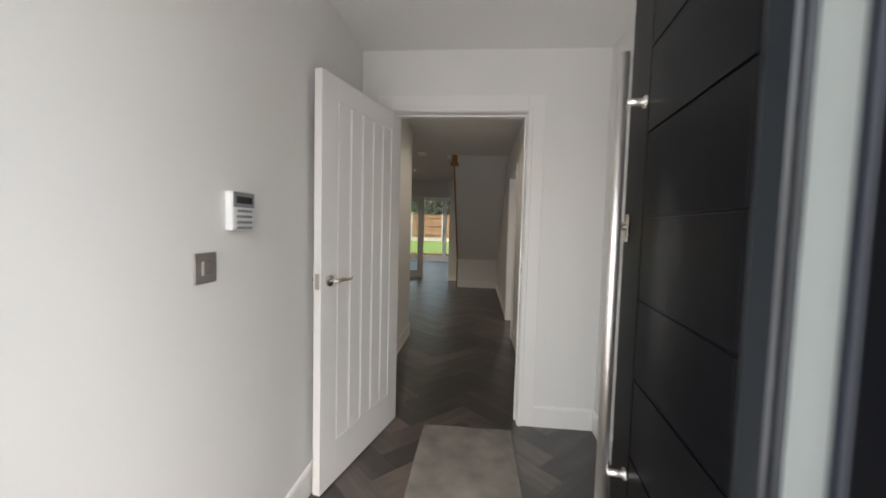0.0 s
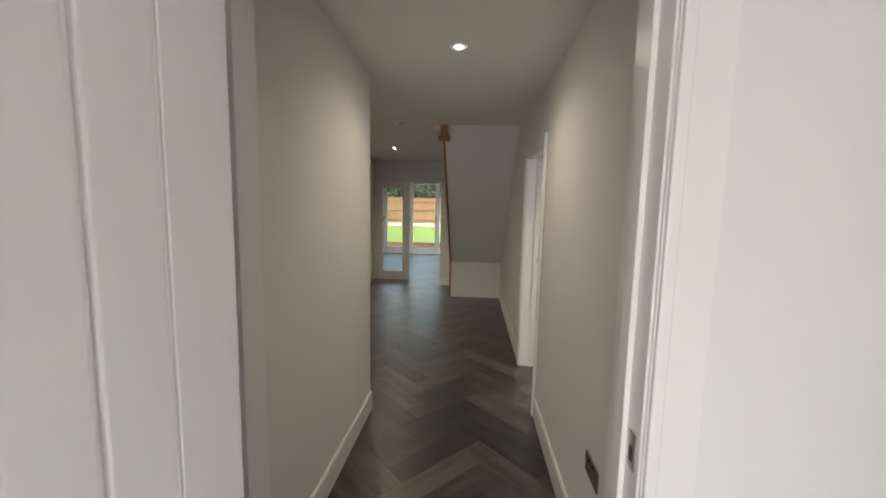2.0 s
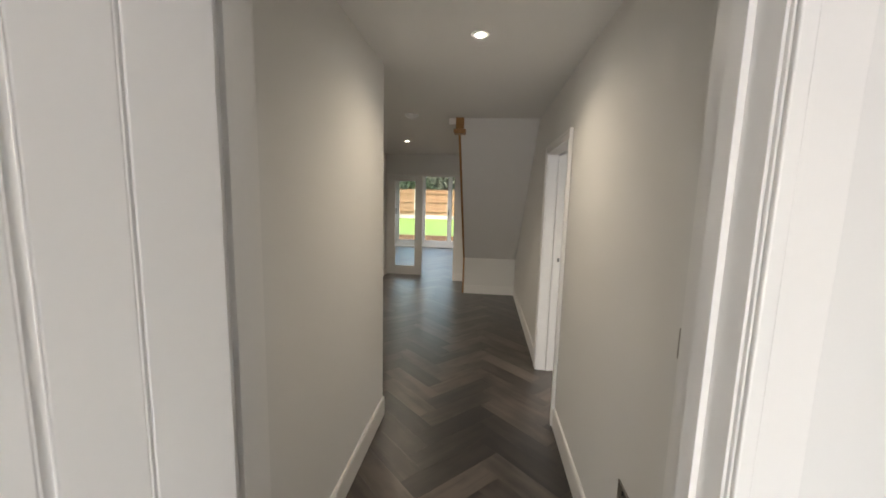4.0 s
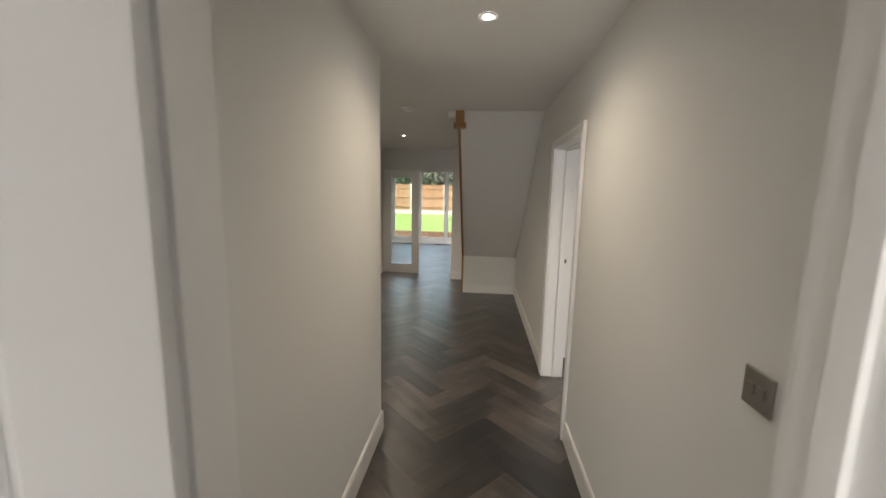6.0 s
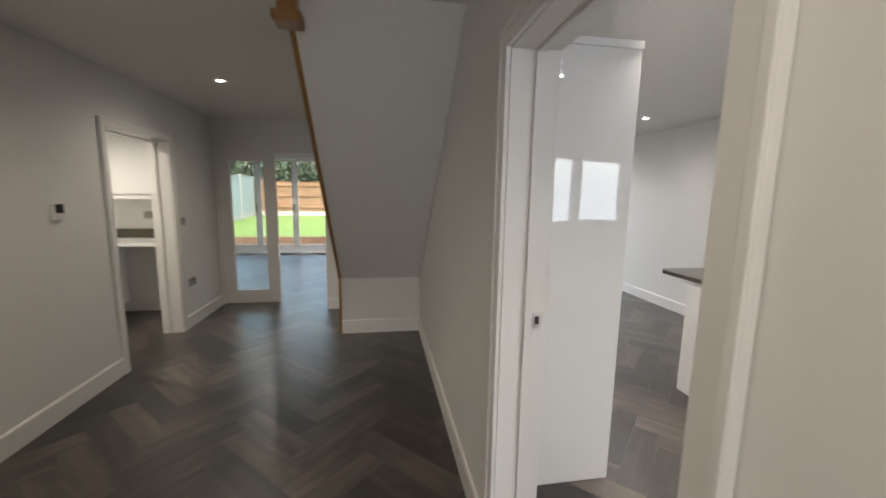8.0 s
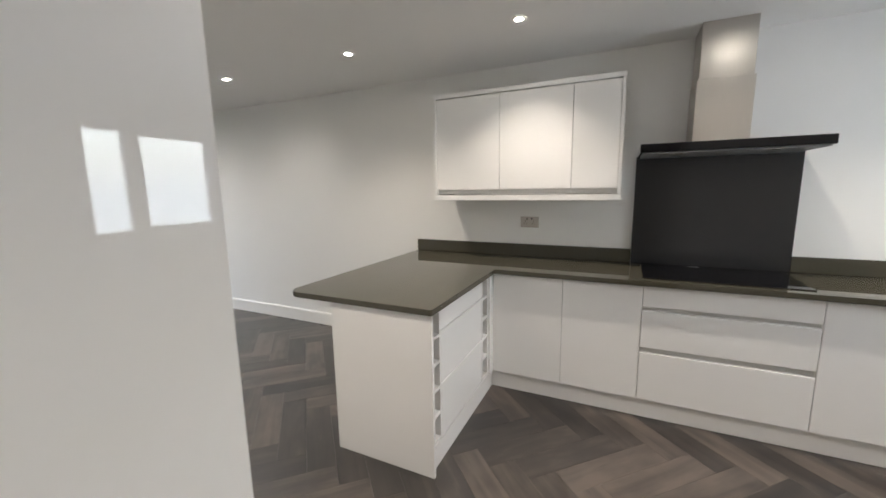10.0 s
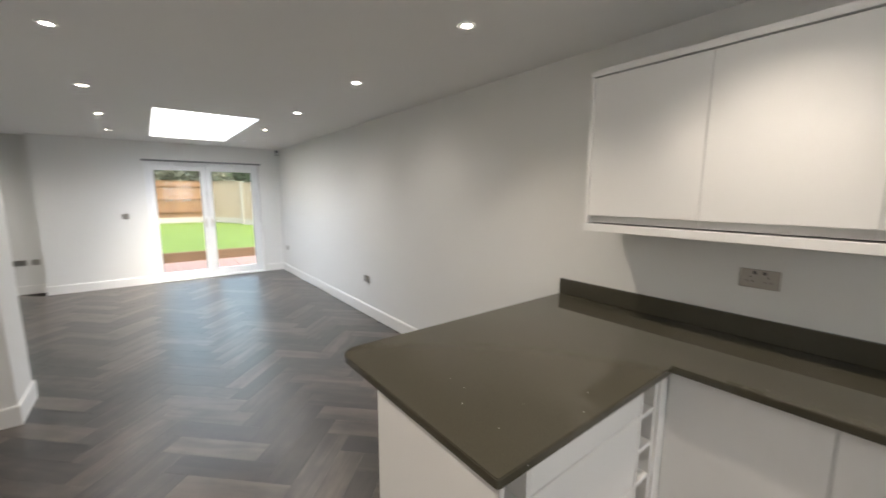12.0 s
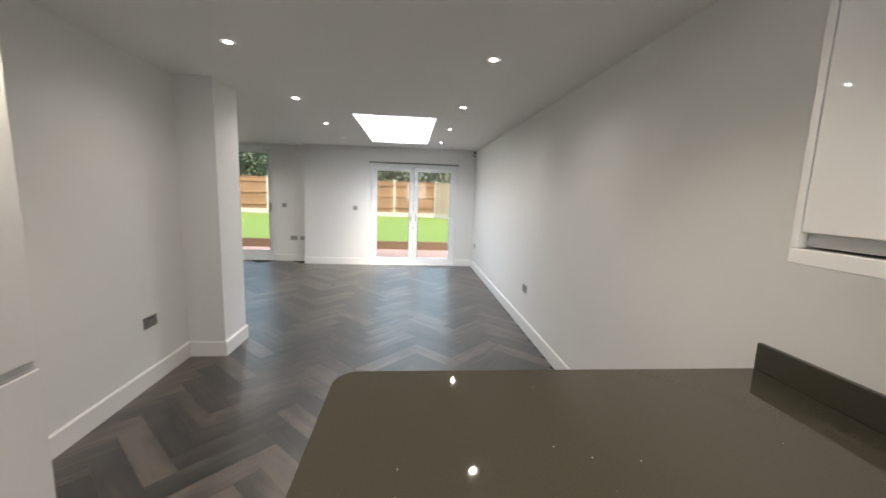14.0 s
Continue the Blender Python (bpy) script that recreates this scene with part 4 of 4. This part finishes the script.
def wine_rack(x0, x1):
    w = thing("wine_rack", ((x0 + x1) / 2, 3.6, 0), "white open wine rack with five square pigeonholes", "wine rack", "peninsula wine racks")
    for x in (x0, x1 - 0.018):
        part("side", boxes((x, x + 0.018, PY, 3.93, 0.14, WTZ - 0.032)), GLOSS, w)
    n = 5
    z0, z1 = 0.14, WTZ - 0.032
    for i in range(n + 1):
        z = z0 + (z1 - z0 - 0.016) * i / n
        part("shelf", boxes((x0 + 0.018, x1 - 0.018, PY + 0.002, 3.93, z, z + 0.016)), GLOSS, w)
    part("back", boxes((x0 + 0.018, x1 - 0.018, 3.93, 3.936, z0, z1)), CARC, w)


wine_rack(PW0, PX0)
wine_rack(PX1, PW1)
solid("corner_post", boxes((PW1, BX + 0.02, 3.3605, 3.40, 0.135, WTZ - 0.032), bevel=0.002), GLOSS, "white gloss corner post between cabinets", "corner post")
solid("peninsula_end_panel", boxes((PEX, PW0, 3.352, 3.965, 0.001, WTZ - 0.031), bevel=0.0015), GLOSS, "white gloss end panel of the peninsula", "panel")
solid("peninsula_back_panel", boxes((PW0, 3.41, 3.945, 3.965, 0.001, WTZ - 0.031), bevel=0.0015), GLOSS, "white gloss back panel of the peninsula", "panel")
plinth("plinth", PW0, BX + 0.045, PY + 0.004, PY + 0.02, 0.001, 0.129)


def worktop():
    r, n = 0.085, 10
    x0, x1, y0, y1, xi = WX0, 3.418, 3.335, 4.265, 2.815
    pts = [(x1, 0.012), (x1, y1)]
    for cx, cy, a0 in ((x0 + r, y1 - r, 90), (x0 + 0.012, y0 + 0.012, 180)):
        q = r if a0 == 90 else 0.012
        pts += [(cx + q * math.cos(radians(a0 + 90 * i / n)), cy + q * math.sin(radians(a0 + 90 * i / n))) for i in range(n + 1)]
    pts += [(xi, y0), (xi, 0.012)]
    bm = prism(pts, "z", WTZ - 0.030, WTZ)
    bmesh.ops.bevel(bm, geom=[e for e in bm.edges if abs(e.verts[0].co.z - e.verts[1].co.z) < 1e-5], offset=0.003, segments=2, affect="EDGES")
    return bm


wt = solid("worktop", worktop(), QUARTZ, "dark olive-brown polished quartz worktop in an L shape", "worktop")
solid("upstand", boxes((3.398, 3.418, 2.489, 4.265, WTZ + 0.0005, 1.006), bevel=0.002), QUARTZ, "dark quartz upstand along the worktop", "upstand")
solid("upstand", boxes((3.398, 3.418, 0.012, 1.576, WTZ + 0.0005, 1.006), bevel=0.002), QUARTZ, "dark quartz upstand along the worktop", "upstand")
solid("splashback", boxes((3.396, 3.4185, 1.578, 2.487, WTZ + 0.0005, 1.66), bevel=0.001), SPLASH, "charcoal splashback behind the hob", "splashback")
hb = thing("hob", (3.14, 2.02, WTZ), "black glass induction hob in the worktop", "hob")
part("glass", boxes((2.893, 3.385, 1.618, 2.422, WTZ + 0.0005, WTZ + 0.006), bevel=0.002), HOB, hb)
part("control_mark", boxes((3.345, 3.352, 2.07, 2.13, WTZ + 0.006, WTZ + 0.0064)), GREYPL, hb, "pale control mark")
hd = thing("cooker_hood", (3.2, 2.04, 1.66), "black glass canopy hood with a brushed steel chimney", "cooker hood")
part("canopy", boxes((2.945, 3.4185, 1.60, 2.48, 1.656, 1.706), bevel=0.004), HOB, hd, "black glass canopy")
part("underside", boxes((2.96, 3.40, 1.615, 2.465, 1.648, 1.6555)), GREYPL, hd)
for y in (1.83, 2.27):
    bm = bmesh.new()
    rod(bm, (3.03, y, 1.648), (3.03, y, 1.645), 0.03, 20)
    part("hood_lamp", bm, CHROME, hd, "small round lamp")
part("chimney", boxes((3.15, 3.4185, 1.912, 2.196, 1.7065, 2.08), bevel=0.002), STEEL, hd, "brushed steel chimney")
part("upper_chimney", boxes((3.158, 3.4185, 1.920, 2.188, 2.08, H - 0.001), bevel=0.002), STEEL, hd, "brushed steel chimney")

# wall cabinets
WCX = 3.08
for y0, y1 in ((3.39, 3.895), (2.885, 3.39), (2.595, 2.885)):
    u = thing("wall_cabinet", (3.25, (y0 + y1) / 2, 1.4), "white gloss handleless wall cabinet with one door", "cabinet", "kitchen wall cabinets")
    part("body", boxes((WCX + 0.024, 3.4185, y0, y1, 1.418, 2.135)), CARC, u)
    part("door", boxes((WCX, WCX + 0.021, y0 + 0.0015, y1 - 0.0015, 1.452, 2.130), bevel=0.003), GLOSS, u, "white gloss door")
    part("grip_channel", boxes((WCX + 0.021, WCX + 0.0239, y0 + 0.0015, y1 - 0.0015, 1.420, 1.450)), ALU, u, "metal grip channel")
for y in (2.575, 3.8955):
    solid("cabinet_end_panel", boxes((WCX - 0.002, 3.4185, y, y + 0.0195, 1.412, 2.136), bevel=0.001), GLOSS, "white gloss end panel of the wall cabinets", "panel")
solid("light_rail", boxes((WCX - 0.002, 3.4185, 2.575, 3.915, 1.372, 1.4115), bevel=0.002), GLOSS, "white gloss rail under the wall cabinets", "rail")
solid("cornice_rail", boxes((WCX - 0.004, 3.4185, 2.575, 3.915, 2.1365, 2.166), bevel=0.002), GLOSS, "white gloss rail on top of the wall cabinets", "rail")

# ---- utility room, seen through its doorway ----
structure("wall_utility_north", boxes((-4.2, -2.67, 6.60, 6.78, 0, H)), WALL, "white painted utility room wall")
solid("utility_worktop", boxes((-4.2, -2.676, 5.98, 6.598, 0.885, 0.915), bevel=0.003), GLOSS, "white edged worktop in the utility room", "worktop")
solid("utility_upstand", boxes((-4.2, -2.676, 6.58, 6.599, 0.9155, 1.02)), QUARTZ, "dark upstand behind the utility worktop", "upstand")
for x0, x1 in ((-3.45, -2.83), (-4.07, -3.452)):
    u = thing("utility_wall_cabinet", ((x0 + x1) / 2, 6.4, 1.4), "cream-white gloss wall cabinet in the utility room", "cabinet", "utility wall cabinets")
    part("body", boxes((x0, x1, 6.262, 6.599, 1.40, 2.15)), CARC, u)
    part("door", boxes((x0 + 0.002, x1 - 0.002, 6.24, 6.261, 1.44, 2.15), bevel=0.003), GLOSS, u, "white gloss door")
    part("rail", boxes((x0, x1, 6.238, 6.261, 1.385, 1.42)), GLOSS, u)
plate("socket", "y", 6.60, -1, -3.15, 1.19, 0.146, 0.086, "brushed nickel double socket above the utility worktop", "socket", "socket")
ub = thing("utility_base_cabinet", (-3.7, 6.3, 0), "white base cabinet under the utility worktop", "cabinet")
part("body", boxes((-4.15, -3.45, 6.02, 6.58, 0.13, 0.884)), CARC, ub)
part("door", boxes((-4.14, -3.46, 5.999, 6.019, 0.14, 0.87), bevel=0.003), GLOSS, ub)
part("plinth", boxes((-4.15, -3.45, 6.06, 6.08, 0.001, 0.13)), CARC, ub)

# ---- garden ----
GZ = -0.16
structure("ground", boxes((-400, 400, -400, 400, -0.6, GZ - 0.03)), SOIL, "bare earth ground round the house")
gy0, gy1 = 14.25, 21.95
lawn = prism([(gy0, GZ - 0.02), (gy0, 0.075), (gy1, 0.30), (gy1 + 0.3, GZ - 0.02)], "x", -6.7, 8.5)
structure("lawn", lawn, GRASS, "bright green mown lawn sloping gently up")
for i in range(6):
    x0 = -6.7 + i * 2.06
    solid("sleeper", boxes((x0, x0 + 2.05, gy0 - 0.12, gy0 - 0.002, GZ - 0.02, 0.085), bevel=0.008), SLEEPER, "brown timber sleeper edging the lawn", "sleeper", group="sleepers edging the lawn")
# paving slabs on the patio
pv = structure("patio", boxes((-6.7, 5.6, 11.46, gy0 - 0.125, GZ - 0.03, GZ - 0.006)), CONC, "pink paved patio behind the house")
slab = mesh_of(boxes((0.004, 0.596, 0.004, 0.446, GZ - 0.006, GZ + 0.006), bevel=0.003), "paving_slab", PAVE)
for j in range(6):
    for i in range(20):
        o = new("paving_slab", slab)
        o.parent = pv
        o.location = (-6.65 + 0.6 * i, 11.46 + 0.445 * j, random.uniform(-0.001, 0.001))


def fence_bay(length, height, material, label, rails=-1):
    """A closeboard bay with rails, a concrete gravel board and one concrete post, from the origin along x."""
    f = thing("fence_panel", (0, 0, 0), label, "fence", "garden fence")
    part("gravel_board", boxes((0.06, length, -0.025, 0.025, 0.0, 0.22)), POSTC, f, "concrete gravel board")
    part("post", boxes((-0.05, 0.055, -0.05, 0.05, -0.1, height + 0.08), bevel=0.008), POSTC, f, "concrete post")
    n = int((length - 0.06) / 0.1)
    w = (length - 0.06) / n
    for i in range(n):
        part("board", boxes((0.06 + i * w, 0.06 + (i + 1) * w - 0.007, -0.012 + 0.004 * (i % 2), 0.008, 0.221, height)), material, f)
    for z in (0.42, 0.98, 1.50):
        part("rail", boxes((0.058, length - 0.002, *((-0.058, -0.016) if rails < 0 else (0.016, 0.058)), z, z + 0.08)), material, f)
    part("capping", boxes((0.058, length - 0.002, -0.035, 0.03, height, height + 0.03)), material, f)
    return f


fence = fence_bay(2.0, 1.70, FENCE, "orange-brown timber fence bay with rails and concrete post")
fence.matrix_world = pose(1.33, 22.0, 0.30)
for k in (-4, -3, -2, -1):
    copy_thing(fence, pose(1.33 + 2.0 * k, 22.0, 0.30))
side = fence_bay(2.0, 1.70, FENCEP, "pale timber fence bay along the side of the garden", 1)
ca, sa = math.cos(radians(-57)), math.sin(radians(-57))
side.matrix_world = pose(3.34, 22.0, 0.30, 0, 0, -57)
for k in range(1, 4):
    copy_thing(side, pose(3.34 + 2.0 * k * ca, 22.0 + 2.0 * k * sa, 0.30 - 0.06 * k, 0, 0, -57))
lside = fence_bay(2.0, 1.95, FENCEG, "pale grey-green timber fence bay along the side of the garden", 1)
lside.matrix_world = pose(-6.62, 20.1, 0.25, 0, 0, 90)
for k in range(4):
    copy_thing(lside, pose(-6.62, 18.1 - 2.0 * k, 0.2 - 0.06 * k, 0, 0, 90))


def tree(x, y, h, spread, leafm, seed, dense):
    rng = random.Random(seed)
    t = thing("tree", (x, y, 0), "leafy garden tree behind the fence", "tree", "trees behind the fence")
    bm = bmesh.new()
    rod(bm, (x, y, -0.2), (x + rng.uniform(-.2, .2), y, h * 0.5), 0.16, 9, 0.09)
    limbs = []
    for i in range(26):
        a, z0 = rng.uniform(0, 6.28), h * rng.uniform(0.2, 0.55)
        rr = spread * rng.uniform(0.15, 0.95)
        e = (x + math.cos(a) * rr, y + math.sin(a) * rr * 0.7, h * rng.uniform(0.36, 0.98))
        rod(bm, (x, y, z0), e, 0.05, 5, 0.012)
        limbs.append(e)
    part("trunk", bm, BARK, t)
    vs, fs = [], []
    for i in range(dense):
        c = rng.choice(limbs)
        q = Vector((rng.gauss(0, 1), rng.gauss(0, 1), rng.gauss(0, 0.8)))
        ctr = Vector(c) + q * spread * 0.20
        if ctr.z < 0.9:
            continue
        s = rng.uniform(0.06, 0.15)
        rot = Euler((rng.uniform(0, 6.3), rng.uniform(0, 6.3), rng.uniform(0, 6.3))).to_matrix()
        k = len(vs)
        for p in ((-1, 0, 0), (0, -0.45, 0.08), (1.1, 0, 0), (0, 0.45, 0.08)):
            vs.append(ctr + rot @ (Vector(p) * s))
        fs.append((k, k + 1, k + 2, k + 3))
    me = bpy.data.meshes.new("crown")
    me.from_pydata(vs, [], fs)
    me.materials.append(leafm)
    o = new("crown", me)
    o.parent = t
    o.matrix_parent_inverse = t.matrix_world.inverted()


for i, (x, y, h, s, m) in enumerate(((-8.2, 25.5, 5.2, 2.4, LEAF), (-5.4, 26.5, 4.6, 2.2, LEAF), (-3.0, 25.6, 4.4, 2.0, LEAF2), (-0.8, 26.6, 5.0, 2.4, LEAF), (1.6, 25.8, 4.2, 2.0, LEAF2), (3.8, 26.5, 3.7, 1.9, LEAF2), (6.2, 27.0, 3.8, 2.0, LEAF), (-11, 26, 5, 2.4, LEAF))):
    tree(x, y, h, s, m, i + 3, 6500 if x < 1 else 4000)

# unseen forecourt in front of the entrance, added to bounce light into the porch
structure("forecourt", boxes((-6, 6, -9, -2.54, GZ - 0.03, -0.02)), CONC, "unseen pale concrete ground added before the entrance")

# ---- herringbone floor planks ----
PL, PWD = 0.61, 0.1525
def plank_mesh(name):
    bm = boxes((0.0003, PL - 0.0003, 0.0003, PWD - 0.0003, -0.0115, 0.0), bevel=0.0006)
    lay = bm.loops.layers.uv.new("UVMap")
    for f in bm.faces:
        for lp in f.loops:
            lp[lay].uv = (lp.vert.co.x, lp.vert.co.y)
    return mesh_of(bm, name, PLANK)


pm = plank_mesh("plank")
s2 = math.sqrt(0.5)
X0, Y0 = FLOOR_X0, FLOOR_Y0
ROOMS = ((-1.22, 0.335, -2.30, -0.10), (-1.22, 0.0, -0.10, 1.83), (-2.49, 0.0, 1.83, 6.43), (-2.49, -1.10, 6.43, 6.86), (-4.2, 3.42, 6.86, 11.2), (0.15, 3.42, 0.0, 6.86), (-0.01, 0.16, 1.90, 2.75), (-4.2, -2.45, 4.2, 6.6))
near, far = [], []
for a in range(-70, 70):
    for b in range(-14, 15):
        for kind in (0, 1):
            u, v = a + 4 * b, a - 4 * b
            u, v = (u, v) if kind == 0 else (u + 4, v - 3)
            cu, cv = (u + 2, v + 0.5) if kind == 0 else (u + 0.5, v + 2)
            cx, cy = X0 + PWD * s2 * (cu - cv), Y0 + PWD * s2 * (cu + cv)
            if not any(r[0] - 0.22 < cx < r[1] + 0.22 and r[2] - 0.22 < cy < r[3] + 0.22 for r in ROOMS) or not (-4.2 < cx < 3.5 and -2.2 < cy < 11.1):
                continue
            ox, oy = X0 + PWD * s2 * (u - v), Y0 + PWD * s2 * (u + v)
            if kind == 0:
                m = pose(ox, oy, 0, 0, 0, 45)
            else:
                m = pose(ox + PWD * s2, oy + PWD * s2, 0, 0, 0, 135)
            inner = (-1.9 < cx < 0 and 1.2 < cy < 4.4) or (-1.2 < cx < 0 and -0.3 < cy <= 1.2) or (0.2 < cx < 2.6 and 4.2 < cy < 7.6)
            (near if inner else far).append(m)
for m in near[:300]:
    o = new("plank", pm)
    o.parent = floor
    o.matrix_world = m
rest = far + near[300:]
base = [v.co.copy() for v in pm.vertices]
polys = [tuple(p.vertices) for p in pm.polygons]
vs, fs, uvs = [], [], []
for m in rest:
    k = len(vs)
    vs += [m @ c for c in base]
    fs += [tuple(k + i for i in p) for p in polys]
    uvs += [(base[i].x, base[i].y) for p in polys for i in p]
me = bpy.data.meshes.new("planks")
me.from_pydata(vs, [], fs)
uvl = me.uv_layers.new(name="UVMap")
for lp, c in zip(uvl.data, uvs):
    lp.uv = c
me.materials.append(PLANKS)
o = new("planks", me)
o.parent = floor
tagged(o, "dark grey-brown herringbone planks", kind="stuff")
